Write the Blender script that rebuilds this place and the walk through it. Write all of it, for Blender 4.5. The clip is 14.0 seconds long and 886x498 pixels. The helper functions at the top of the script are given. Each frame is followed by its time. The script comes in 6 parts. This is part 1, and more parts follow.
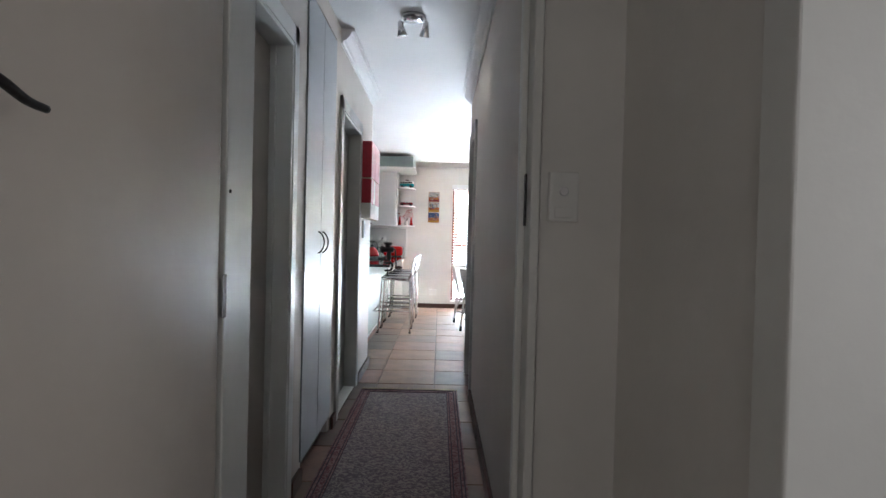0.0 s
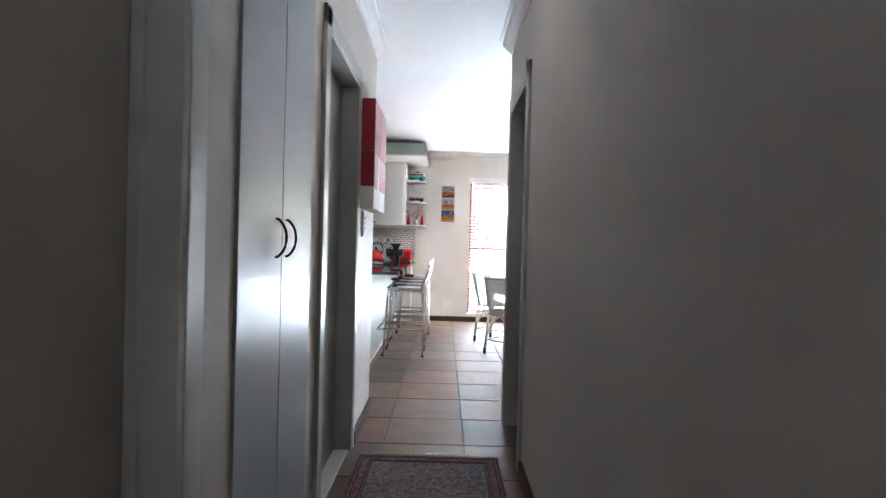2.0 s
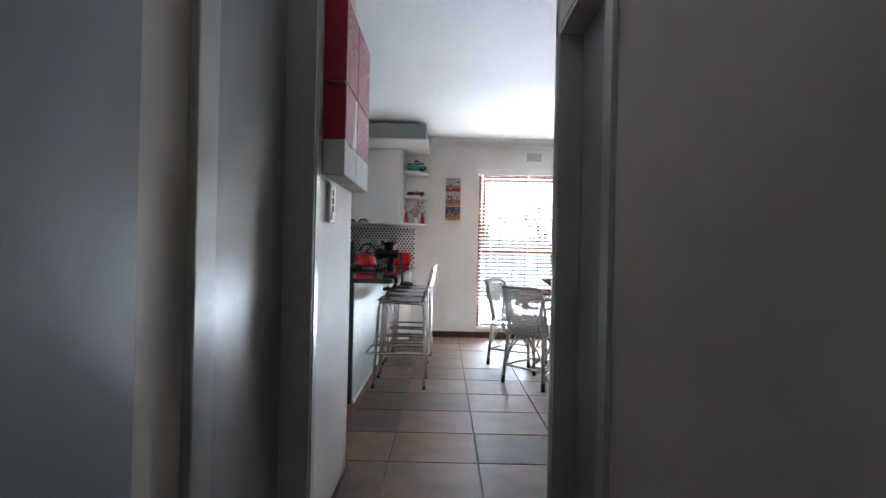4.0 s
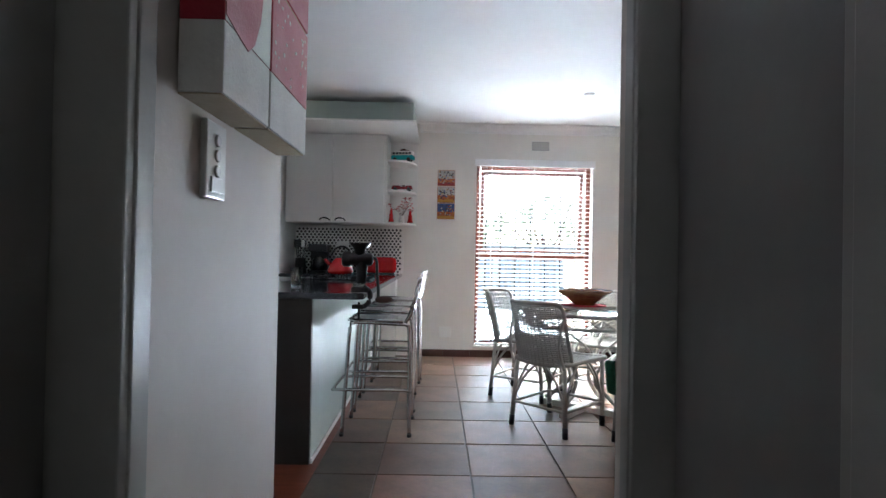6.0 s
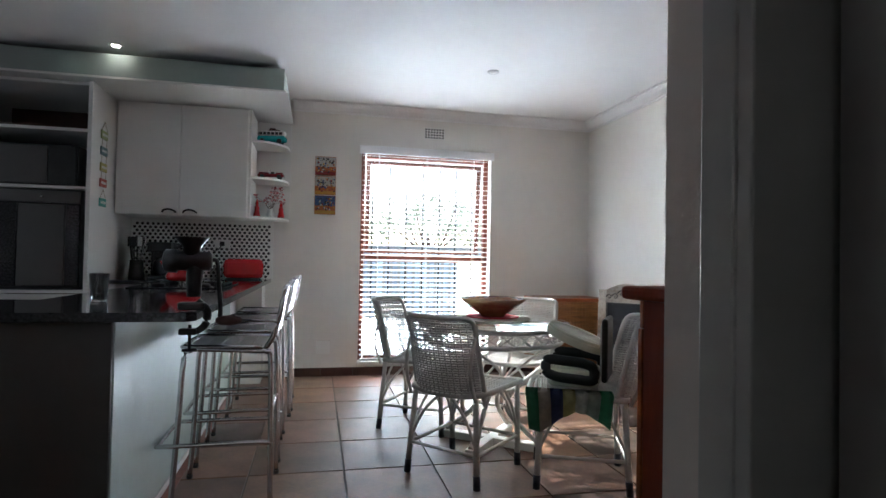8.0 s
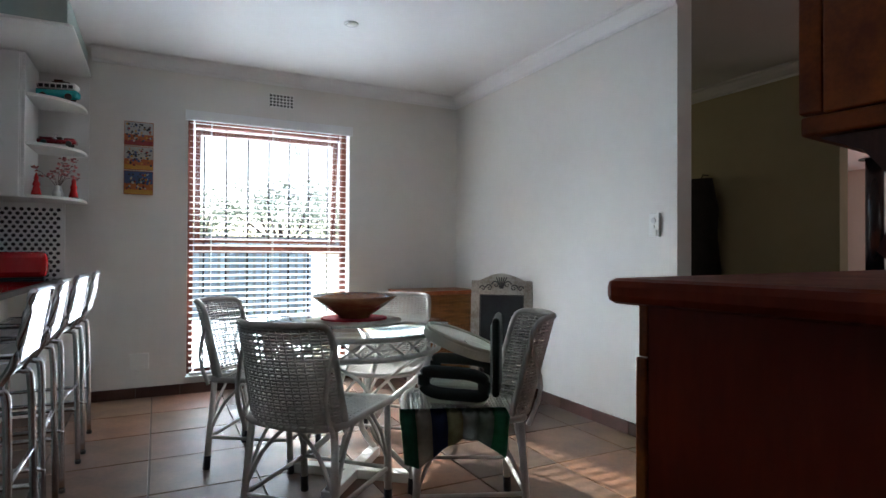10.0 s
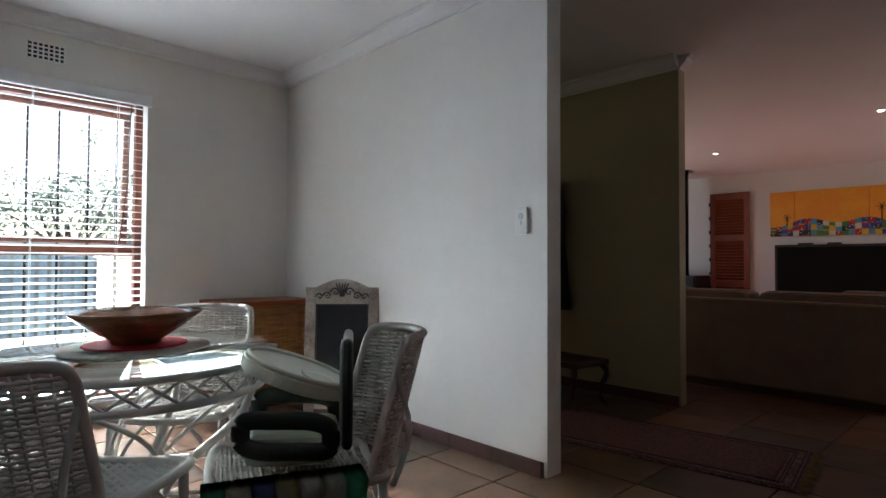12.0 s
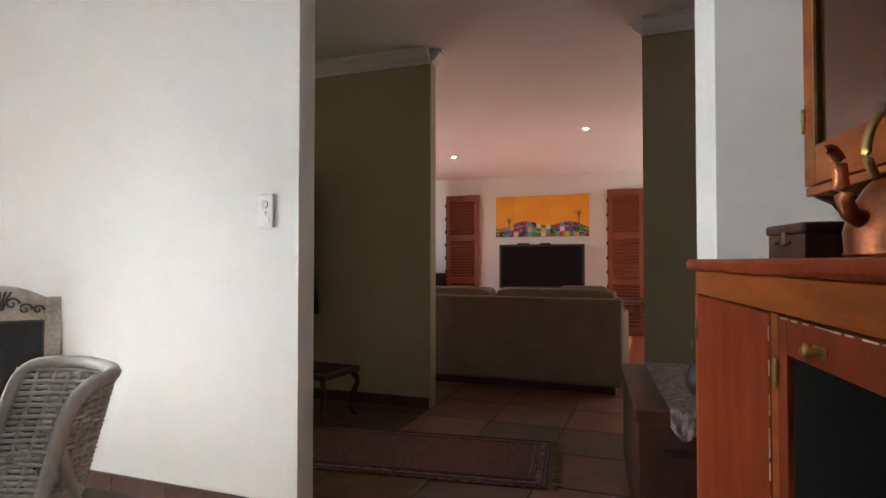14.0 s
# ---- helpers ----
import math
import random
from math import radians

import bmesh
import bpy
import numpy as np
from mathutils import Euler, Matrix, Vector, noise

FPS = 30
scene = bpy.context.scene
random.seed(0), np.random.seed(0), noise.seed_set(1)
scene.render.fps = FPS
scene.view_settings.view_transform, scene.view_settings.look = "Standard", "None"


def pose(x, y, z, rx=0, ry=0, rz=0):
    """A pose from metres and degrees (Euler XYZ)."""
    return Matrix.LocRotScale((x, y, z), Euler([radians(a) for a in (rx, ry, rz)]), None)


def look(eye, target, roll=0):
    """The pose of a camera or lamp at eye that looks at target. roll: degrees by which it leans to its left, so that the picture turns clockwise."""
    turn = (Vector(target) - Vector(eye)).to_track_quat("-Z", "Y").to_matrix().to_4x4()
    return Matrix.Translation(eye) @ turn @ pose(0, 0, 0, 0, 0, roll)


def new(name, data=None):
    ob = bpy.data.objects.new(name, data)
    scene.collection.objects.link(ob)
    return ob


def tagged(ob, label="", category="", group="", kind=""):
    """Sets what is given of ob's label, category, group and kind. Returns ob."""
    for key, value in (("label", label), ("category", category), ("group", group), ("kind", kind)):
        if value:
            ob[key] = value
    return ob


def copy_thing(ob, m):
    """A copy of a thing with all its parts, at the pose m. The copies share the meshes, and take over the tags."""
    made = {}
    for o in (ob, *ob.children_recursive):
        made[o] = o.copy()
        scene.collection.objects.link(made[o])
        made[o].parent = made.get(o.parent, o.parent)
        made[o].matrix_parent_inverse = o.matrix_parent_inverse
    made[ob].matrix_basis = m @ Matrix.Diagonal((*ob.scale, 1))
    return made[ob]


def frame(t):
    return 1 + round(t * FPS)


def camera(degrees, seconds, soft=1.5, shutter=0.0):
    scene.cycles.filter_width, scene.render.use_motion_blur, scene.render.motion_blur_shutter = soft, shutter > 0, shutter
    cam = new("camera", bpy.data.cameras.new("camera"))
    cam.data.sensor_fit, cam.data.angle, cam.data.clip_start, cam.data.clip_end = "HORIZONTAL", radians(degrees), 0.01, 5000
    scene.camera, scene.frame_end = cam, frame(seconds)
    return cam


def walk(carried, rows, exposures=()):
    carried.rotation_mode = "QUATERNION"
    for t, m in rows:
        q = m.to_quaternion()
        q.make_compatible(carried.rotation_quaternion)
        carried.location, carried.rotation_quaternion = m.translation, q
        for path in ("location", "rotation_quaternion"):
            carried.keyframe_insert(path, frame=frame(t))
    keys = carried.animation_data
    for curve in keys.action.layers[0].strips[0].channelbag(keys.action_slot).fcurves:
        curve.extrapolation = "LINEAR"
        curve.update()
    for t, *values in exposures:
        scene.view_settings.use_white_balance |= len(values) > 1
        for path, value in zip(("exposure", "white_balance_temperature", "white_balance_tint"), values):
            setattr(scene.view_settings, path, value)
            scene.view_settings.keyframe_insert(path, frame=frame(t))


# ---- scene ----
cam = camera(76.0, 14.0)
PATH = [
    (0, (0.298, 1.146, 1.192), (0.31, 3.146, 1.159), 1.4),
    (0.5, (0.251, 1.49, 1.169), (0.255, 3.49, 1.139), 1.3),
    (1, (0.212, 1.835, 1.174), (0.212, 3.835, 1.147), 1.5),
    (1.5, (0.214, 2.197, 1.17), (0.207, 4.197, 1.147), 1.4),
    (2, (0.14, 2.534, 1.157), (0.136, 4.534, 1.138), 1.5),
    (2.5, (0.113, 2.858, 1.14), (0.109, 4.858, 1.128), 1.5),
    (3, (0.108, 3.208, 1.132), (0.103, 5.207, 1.125), 1.4),
    (3.2, (0.089, 3.344, 1.121), (0.084, 5.344, 1.115), 1.4),
    (5.3, (0.079, 4.481, 1.078), (0.076, 6.481, 1.107), 0.8),
    (5.5, (0.068, 4.593, 1.087), (0.073, 6.593, 1.109), 1.0),
    (6, (0.09, 4.866, 1.084), (0.112, 6.866, 1.109), 1.1),
    (6.5, (0.089, 5.087, 1.08), (0.184, 7.085, 1.105), 1.2),
    (7, (0.08, 5.302, 1.072), (0.306, 7.288, 1.112), 1.0),
    (7.5, (0.098, 5.505, 1.079), (0.438, 7.475, 1.121), 1.1),
    (8, (0.123, 5.679, 1.079), (0.555, 7.631, 1.12), 1.1),
    (8.2, (0.129, 5.754, 1.054), (0.591, 7.699, 1.101), 0.9),
    (10.3, (0.326, 6.408, 1.059), (1.306, 8.152, 1.088), 0.3),
    (10.5, (0.333, 6.475, 1.033), (1.365, 8.188, 1.074), 0.3),
    (11, (0.386, 6.584, 1.031), (1.552, 8.208, 1.074), 0.3),
    (11.5, (0.492, 6.705, 1.03), (1.772, 8.24, 1.078), 0.2),
    (12, (0.584, 6.861, 1.026), (1.965, 8.307, 1.072), 0.2),
    (12.5, (0.653, 6.989, 1.031), (2.211, 8.243, 1.075), 0.1),
    (13, (0.708, 7.039, 1.028), (2.421, 8.07, 1.075), -0.1),
    (13.5, (0.813, 7.091, 1.032), (2.623, 7.941, 1.076), -0.0),
    (14, (0.918, 7.168, 1.027), (2.793, 7.861, 1.07), 0.0),
]
EXPOSURES = [(0, 3.72, 6000, 10), (1.5, 3.8, 6000, 10), (2.5, 3.3, 5950, 10), (5.5, 2.65, 5800, 9), (8, 2.1, 5900, 9), (10.5, 1.47, 5850, 8), (12, 1.32, 5950, 8), (12.5, 1.45, 6100, 9), (13.2, 1.62, 6300, 10), (13.6, 1.9, 6400, 10), (14, 2.4, 6600, 10)]
walk(cam, [(t, look(eye, target, roll)) for t, eye, target, roll in PATH], EXPOSURES)

# world and sun
world = bpy.data.worlds.new("world")
scene.world = world
world.use_nodes = True
wn = world.node_tree
sky = wn.nodes.new("ShaderNodeTexSky")
sky.sky_type, sky.sun_disc = "NISHITA", False
SUN_EL, SUN_AZ = 30.5, -13.0
sky.sun_elevation, sky.sun_rotation = radians(SUN_EL), radians(SUN_AZ)
wn.links.new(sky.outputs[0], wn.nodes["Background"].inputs[0])
wn.nodes["Background"].inputs[1].default_value = 0.1
sun = new("sun", bpy.data.lights.new("sun", "SUN"))
sun.data.energy, sun.data.angle, sun.data.color = 5.0, radians(0.5), (1, 0.95, 0.87)
_el, _az = radians(SUN_EL), radians(SUN_AZ)
sun.matrix_world = look((math.sin(_az) * 20, 11 + math.cos(_az) * 20, math.tan(_el) * 20), (0, 11, 0))


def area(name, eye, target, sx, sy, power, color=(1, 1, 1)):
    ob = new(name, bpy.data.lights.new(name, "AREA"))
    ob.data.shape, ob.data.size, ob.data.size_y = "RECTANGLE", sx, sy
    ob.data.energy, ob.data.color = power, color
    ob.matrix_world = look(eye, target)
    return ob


# added lamp low outside, aimed up; stands in for light bounced off the paving
area("paving_bounce_fill", (1.14, 12.8, -0.2), (1.14, 9.6, 2.5), 2.6, 1.3, 400, (0.84, 0.92, 1.0))
bulb = new("spotlight_bulb", bpy.data.lights.new("spotlight_bulb", "POINT"))
bulb.data.energy, bulb.data.shadow_soft_size, bulb.data.color = 0.005, 0.04, (1.0, 0.93, 0.85)
bulb.location = (0.185, 4.50, 2.33)
# unseen fill lamp added to brighten the kitchen; no window stands here
area("kitchen_fill", (-3.3, 8.6, 1.5), (-1.0, 8.6, 2.4), 1.6, 1.1, 0.7, (0.9, 0.95, 1.0))
# invented fill behind the starting point, brightens the jamb and cross wall
area("lobby_fill", (0.2, -0.5, 1.5), (0.3, 2.4, 1.2), 0.8, 1.0, 0.3, (1.0, 0.93, 0.88))
area("room_window_daylight", (2.6, 0.6, 1.4), (0.5, 1.4, 1.1), 1.4, 1.4, 1.15, (1.0, 0.94, 0.88))
# warm fill lamp added out of sight before the lounge's plain side wall
area("lounge_fill", (8.2, 5.3, 1.3), (8.2, 8.5, 1.2), 2.6, 1.9, 9, (1.0, 0.85, 0.76))
# yellow fill lamp, added unseen to lift the entrance wall
area("entrance_fill", (3.9, 11.6, 1.9), (3.9, 9.5, 1.2), 0.8, 0.8, 0.75, (1.0, 0.86, 0.52))


# ---- materials ----
def material(name, color=(0.8, 0.8, 0.8), rough=0.5, metal=0.0, vary=0.0, scale=8.0, bump=0.0, bump_scale=60.0, coat=0.0, piece=0.0, second=None, stretch=(1, 1, 1), island=0.0, **more):
    """A principled surface with two scales of variation, a fine bump and a change from piece to piece."""
    m = bpy.data.materials.new(name)
    m.use_nodes = True
    n, links = m.node_tree.nodes, m.node_tree.links
    b = n["Principled BSDF"]
    b.inputs["Base Color"].default_value = (*color, 1)
    b.inputs["Roughness"].default_value = rough
    b.inputs["Metallic"].default_value = metal
    b.inputs["Coat Weight"].default_value = coat
    for key, value in more.items():
        b.inputs[key.replace("_", " ")].default_value = value
    co = n.new("ShaderNodeTexCoord")
    mp = n.new("ShaderNodeMapping")
    mp.inputs["Scale"].default_value = stretch
    links.new(co.outputs["Object"], mp.inputs[0])
    if vary or piece or second or island:
        mix = n.new("ShaderNodeMix")
        mix.data_type = "RGBA"
        other = second or tuple(max(0, c * (1 - vary)) for c in color)
        mix.inputs[6].default_value, mix.inputs[7].default_value = (*color, 1), (*other, 1)
        t1, t2 = n.new("ShaderNodeTexNoise"), n.new("ShaderNodeTexNoise")
        t1.inputs["Scale"].default_value, t2.inputs["Scale"].default_value = scale, scale * 9
        t1.inputs["Detail"].default_value = t2.inputs["Detail"].default_value = 5
        add = n.new("ShaderNodeMath")
        add.operation = "MULTIPLY_ADD"
        add.inputs[1].default_value = 0.4
        links.new(t2.outputs[0], add.inputs[0])
        links.new(t1.outputs[0], add.inputs[2])
        links.new(mp.outputs[0], t1.inputs["Vector"])
        links.new(mp.outputs[0], t2.inputs["Vector"])
        ramp = n.new("ShaderNodeMapRange")
        ramp.inputs[1].default_value, ramp.inputs[2].default_value = 0.5, 0.9
        links.new(add.outputs[0], ramp.inputs[0])
        links.new(ramp.outputs[0], mix.inputs[0])
        out = mix.outputs[2]
        if piece or island:
            info = n.new("ShaderNodeNewGeometry" if island else "ShaderNodeObjectInfo")
            hsv = n.new("ShaderNodeHueSaturation")
            rng, hue = n.new("ShaderNodeMapRange"), n.new("ShaderNodeMapRange")
            rng.inputs[3].default_value, rng.inputs[4].default_value = 1 - (piece or island), 1 + (piece or island)
            hue.inputs[3].default_value, hue.inputs[4].default_value = 0.488, 0.512
            src = info.outputs["Random Per Island"] if island else info.outputs["Random"]
            links.new(src, rng.inputs[0])
            mod = n.new("ShaderNodeMath")
            mod.operation = "FRACT"
            mul = n.new("ShaderNodeMath")
            mul.operation, mul.inputs[1].default_value = "MULTIPLY", 7.3
            links.new(src, mul.inputs[0])
            links.new(mul.outputs[0], mod.inputs[0])
            links.new(mod.outputs[0], hue.inputs[0])
            links.new(rng.outputs[0], hsv.inputs["Value"])
            links.new(hue.outputs[0], hsv.inputs["Hue"])
            links.new(out, hsv.inputs["Color"])
            out = hsv.outputs[0]
        links.new(out, b.inputs["Base Color"])
        rr = n.new("ShaderNodeMapRange")
        rr.inputs[3].default_value, rr.inputs[4].default_value = rough * 0.85, min(1, rough * 1.2)
        links.new(add.outputs[0], rr.inputs[0])
        links.new(rr.outputs[0], b.inputs["Roughness"])
    if bump:
        t3, bp = n.new("ShaderNodeTexNoise"), n.new("ShaderNodeBump")
        t3.inputs["Scale"].default_value, t3.inputs["Detail"].default_value = bump_scale, 4
        links.new(mp.outputs[0], t3.inputs["Vector"])
        bp.inputs["Strength"].default_value, bp.inputs["Distance"].default_value = bump, 0.004
        links.new(t3.outputs[0], bp.inputs["Height"])
        links.new(bp.outputs[0], b.inputs["Normal"])
    return m


def glowing(name, color, strength):
    m = material(name, color)
    b = m.node_tree.nodes["Principled BSDF"]
    b.inputs["Emission Color"].default_value, b.inputs["Emission Strength"].default_value = (*color, 1), strength
    return m


M = {}
M["wall"] = material("wall_paint", (0.74, 0.72, 0.68), 0.55, vary=0.06, scale=1.5, bump=0.25, bump_scale=35)
M["corridor"] = material("corridor_paint", (0.66, 0.60, 0.545), 0.6, vary=0.06, scale=1.3, bump=0.2, bump_scale=30)
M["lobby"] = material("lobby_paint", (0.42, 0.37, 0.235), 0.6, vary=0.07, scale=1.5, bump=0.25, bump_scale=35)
M["ceiling"] = material("ceiling_paint", (0.8, 0.8, 0.8), 0.7, vary=0.04, scale=1.2, bump=0.15, bump_scale=25)
M["trim"] = material("white_gloss_paint", (0.76, 0.76, 0.73), 0.3, vary=0.05, scale=3, bump=0.1)
# darker copies of door and trim paint; the corridor end's shade is in their colour
M["shadedoor"] = material("shaded_door_paint", (0.25, 0.245, 0.23), 0.33, vary=0.08, scale=2, bump=0.15, bump_scale=20)
M["shadetrim"] = material("shaded_gloss_trim", (0.42, 0.415, 0.39), 0.3, vary=0.08, scale=3, bump=0.1)
M["door"] = material("door_paint", (0.56, 0.51, 0.46), 0.32, vary=0.05, scale=2, bump=0.15, bump_scale=20)
M["cupboard"] = material("cupboard_paint", (0.37, 0.39, 0.42), 0.34, vary=0.04, scale=2, bump=0.08, bump_scale=12)
M["grout"] = material("grout", (0.15, 0.125, 0.11), 0.9, vary=0.3, scale=6, bump=0.4)
M["tile"] = material("terracotta_tile", (0.185, 0.095, 0.052), 0.38, piece=0.12, second=(0.11, 0.062, 0.04), scale=5, bump=0.25, bump_scale=9)
# single tiles fired from pale terracotta to dark brown
_n, _l = M["tile"].node_tree.nodes, M["tile"].node_tree.links
_info, _tone, _mul = _n.new("ShaderNodeObjectInfo"), _n.new("ShaderNodeValToRGB"), _n.new("ShaderNodeMix")
_tone.color_ramp.interpolation = "CONSTANT"
_tone.color_ramp.elements[0].color = (1.0, 1.0, 1.0, 1)
_tone.color_ramp.elements[1].position, _tone.color_ramp.elements[1].color = 0.28, (0.50, 0.57, 0.66, 1)
for _p, _c in ((0.46, (1.25, 1.3, 1.35, 1)), (0.62, (0.85, 0.8, 0.8, 1)), (0.78, (0.65, 0.70, 0.77, 1)), (0.88, (1.15, 1.0, 0.9, 1))):
    _tone.color_ramp.elements.new(_p).color = _c
_mul.data_type, _mul.blend_type = "RGBA", "MULTIPLY"
_mul.inputs[0].default_value = 1.0
_base = _n["Principled BSDF"].inputs["Base Color"]
_l.new(_base.links[0].from_socket, _mul.inputs[6])
_l.new(_info.outputs["Random"], _tone.inputs[0])
_l.new(_tone.outputs[0], _mul.inputs[7])
_l.new(_mul.outputs[2], _base)
M["redfloor"] = material("red_brown_wood", (0.22, 0.05, 0.02), 0.35, vary=0.3, scale=4, stretch=(1, 8, 1), bump=0.1)
M["skirting"] = material("brown_skirting_tile", (0.085, 0.03, 0.018), 0.45, vary=0.35, scale=5, piece=0.15, bump=0.2)
M["bar"] = material("pale_green_paint", (0.4, 0.47, 0.43), 0.5, vary=0.07, scale=2.5, bump=0.15, bump_scale=20)
M["bulkhead"] = material("sage_paint", (0.30, 0.35, 0.33), 0.55, vary=0.06, scale=3, bump=0.15)
M["granite"] = material("black_granite", (0.012, 0.012, 0.014), 0.07, second=(0.05, 0.05, 0.055), scale=90)
M["chrome"] = material("brushed_chrome", (0.62, 0.62, 0.63), 0.2, 1.0, vary=0.1, scale=20)
M["seatmetal"] = material("aluminium_seat", (0.6, 0.6, 0.61), 0.3, 1.0, vary=0.15, scale=15, bump=0.1)
M["kitchen"] = material("white_kitchen_board", (0.72, 0.71, 0.69), 0.35, vary=0.04, scale=3, bump=0.05)
M["black"] = material("black_plastic", (0.02, 0.02, 0.022), 0.35, vary=0.4, scale=10)
M["iron"] = material("cast_iron", (0.045, 0.042, 0.042), 0.38, 0.7, vary=0.4, scale=25, bump=0.4)
M["red"] = material("red_enamel", (0.55, 0.012, 0.015), 0.15, vary=0.1, scale=8, coat=0.5)
M["redcanvas"] = material("red_canvas", (0.4, 0.015, 0.03), 0.5, vary=0.25, scale=12, bump=0.3, bump_scale=120)
M["whitecanvas"] = material("white_canvas", (0.7, 0.68, 0.64), 0.6, vary=0.12, scale=10, bump=0.3, bump_scale=120)
M["pinkcanvas"] = material("pink_canvas", (0.42, 0.10, 0.13), 0.45, second=(0.5, 0.2, 0.22), scale=10, bump=0.3, bump_scale=120)
M["kraft"] = material("raw_canvas_edge", (0.45, 0.36, 0.24), 0.8, vary=0.15, scale=10)
M["wicker"] = material("white_painted_wicker", (0.62, 0.60, 0.56), 0.42, vary=0.18, scale=14, bump=0.3)
M["rubber"] = material("black_rubber_tip", (0.02, 0.022, 0.03), 0.5, vary=0.3)
M["frame"] = material("meranti_window_frame", (0.15, 0.035, 0.016), 0.3, vary=0.4, scale=6, stretch=(6, 6, 1), bump=0.1)
M["blind"] = material("white_blind_slat", (0.82, 0.83, 0.84), 0.3, vary=0.03)
M["wood"] = material("orange_kiaat_wood", (0.29, 0.072, 0.010), 0.34, second=(0.14, 0.032, 0.006), scale=3.5, stretch=(1, 7, 7), bump=0.2, bump_scale=20, Specular_IOR_Level=0.3)
M["woodred"] = material("red_stained_wood", (0.19, 0.026, 0.004), 0.45, second=(0.12, 0.016, 0.003), scale=2.5, stretch=(5, 5, 1), bump=0.12, bump_scale=20, Specular_IOR_Level=0.22)
M["darkwood"] = material("dark_wood", (0.07, 0.022, 0.012), 0.4, vary=0.5, scale=5, stretch=(1, 6, 1), bump=0.2)
M["bowlwood"] = material("turned_bowl_wood", (0.17, 0.04, 0.02), 0.22, second=(0.34, 0.16, 0.06), scale=4, stretch=(1, 1, 5), coat=0.4)
M["rattan"] = material("honey_rattan", (0.42, 0.17, 0.045), 0.45, vary=0.5, scale=10, stretch=(1, 1, 6), bump=0.5, bump_scale=60)
M["chalk"] = material("chalkboard", (0.025, 0.03, 0.038), 0.6, vary=0.4, scale=5)
M["distress"] = material("distressed_white_paint", (0.66, 0.64, 0.58), 0.6, second=(0.3, 0.25, 0.2), scale=7, bump=0.5)
M["pewter"] = material("dark_pewter_scroll", (0.12, 0.115, 0.11), 0.35, 0.6, vary=0.4, scale=30)
M["tray"] = material("pale_green_plastic", (0.62, 0.66, 0.55), 0.22, vary=0.03)
M["darkgreen"] = material("dark_green_plastic", (0.006, 0.014, 0.011), 0.3, vary=0.2)
M["sofa"] = material("taupe_sofa_fabric", (0.24, 0.17, 0.135), 0.9, vary=0.18, scale=6, bump=0.5, bump_scale=180)
M["tv"] = material("dark_screen", (0.006, 0.006, 0.007), 0.25, Specular_IOR_Level=0.2)
M["shutter"] = material("shutter_wood", (0.24, 0.06, 0.025), 0.4, vary=0.4, scale=5, stretch=(5, 5, 1), bump=0.15)
M["copper"] = material("aged_copper", (0.5, 0.19, 0.09), 0.27, 1.0, second=(0.2, 0.07, 0.04), scale=10, bump=0.25, bump_scale=30)
M["brass"] = material("brass", (0.5, 0.36, 0.14), 0.3, 1.0, vary=0.4, scale=20)
M["glaze"] = material("green_glass_edge", (0.35, 0.6, 0.5), 0.05)
M["paving"] = material("pale_paving", (0.52, 0.5, 0.46), 0.9, vary=0.2, scale=2, bump=0.4)
M["ground"] = material("garden_ground", (0.17, 0.15, 0.1), 0.95, second=(0.07, 0.1, 0.04), scale=2, bump=0.6)
# blue put into the wall colour in place of cool light falling on it
M["bluelit"] = material("blue_lit_wall_paint", (0.42, 0.5, 0.68), 0.6, vary=0.05, scale=2)
M["leaf"] = material("garden_leaves", (0.16, 0.21, 0.13), 0.6, island=0.3, second=(0.24, 0.26, 0.19), scale=2)
M["fence"] = material("grey_wall_outside", (0.26, 0.26, 0.25), 0.8, vary=0.3, scale=3, bump=0.5)
M["cream"] = material("cream_plaster_outside", (0.6, 0.52, 0.38), 0.8, vary=0.1, scale=3, bump=0.4)
M["plate"] = material("white_switch_plastic", (0.75, 0.75, 0.72), 0.28)
M["gold"] = material("fringe_cotton", (0.36, 0.28, 0.14), 0.9, vary=0.3, scale=30)
M["coat"] = material("dark_coat_cloth", (0.02, 0.016, 0.016), 0.9, vary=0.3, bump=0.5)
# brown darkened to hold the shade on the bar's unlit end
M["shadedend"] = material("shaded_brown_board", (0.05, 0.045, 0.04), 0.5, vary=0.1, scale=4)
M["steel"] = material("dull_steel", (0.11, 0.105, 0.105), 0.35, 0.5, vary=0.1)
M["lamp_glow"] = glowing("lamp_glow", (1.0, 0.9, 0.75), 14)
M["silver"] = material("silver_paint", (0.6, 0.6, 0.6), 0.3, 0.7)


def clear(name, color, rough=0.0):
    m = material(name, color, rough)
    b = m.node_tree.nodes["Principled BSDF"]
    b.inputs["Transmission Weight"].default_value, b.inputs["IOR"].default_value = 1.0, 1.45
    return m


M["glass"] = clear("clear_glass", (0.95, 1, 0.98))
M["tableglass"] = clear("green_tinted_glass", (0.88, 0.97, 0.94))


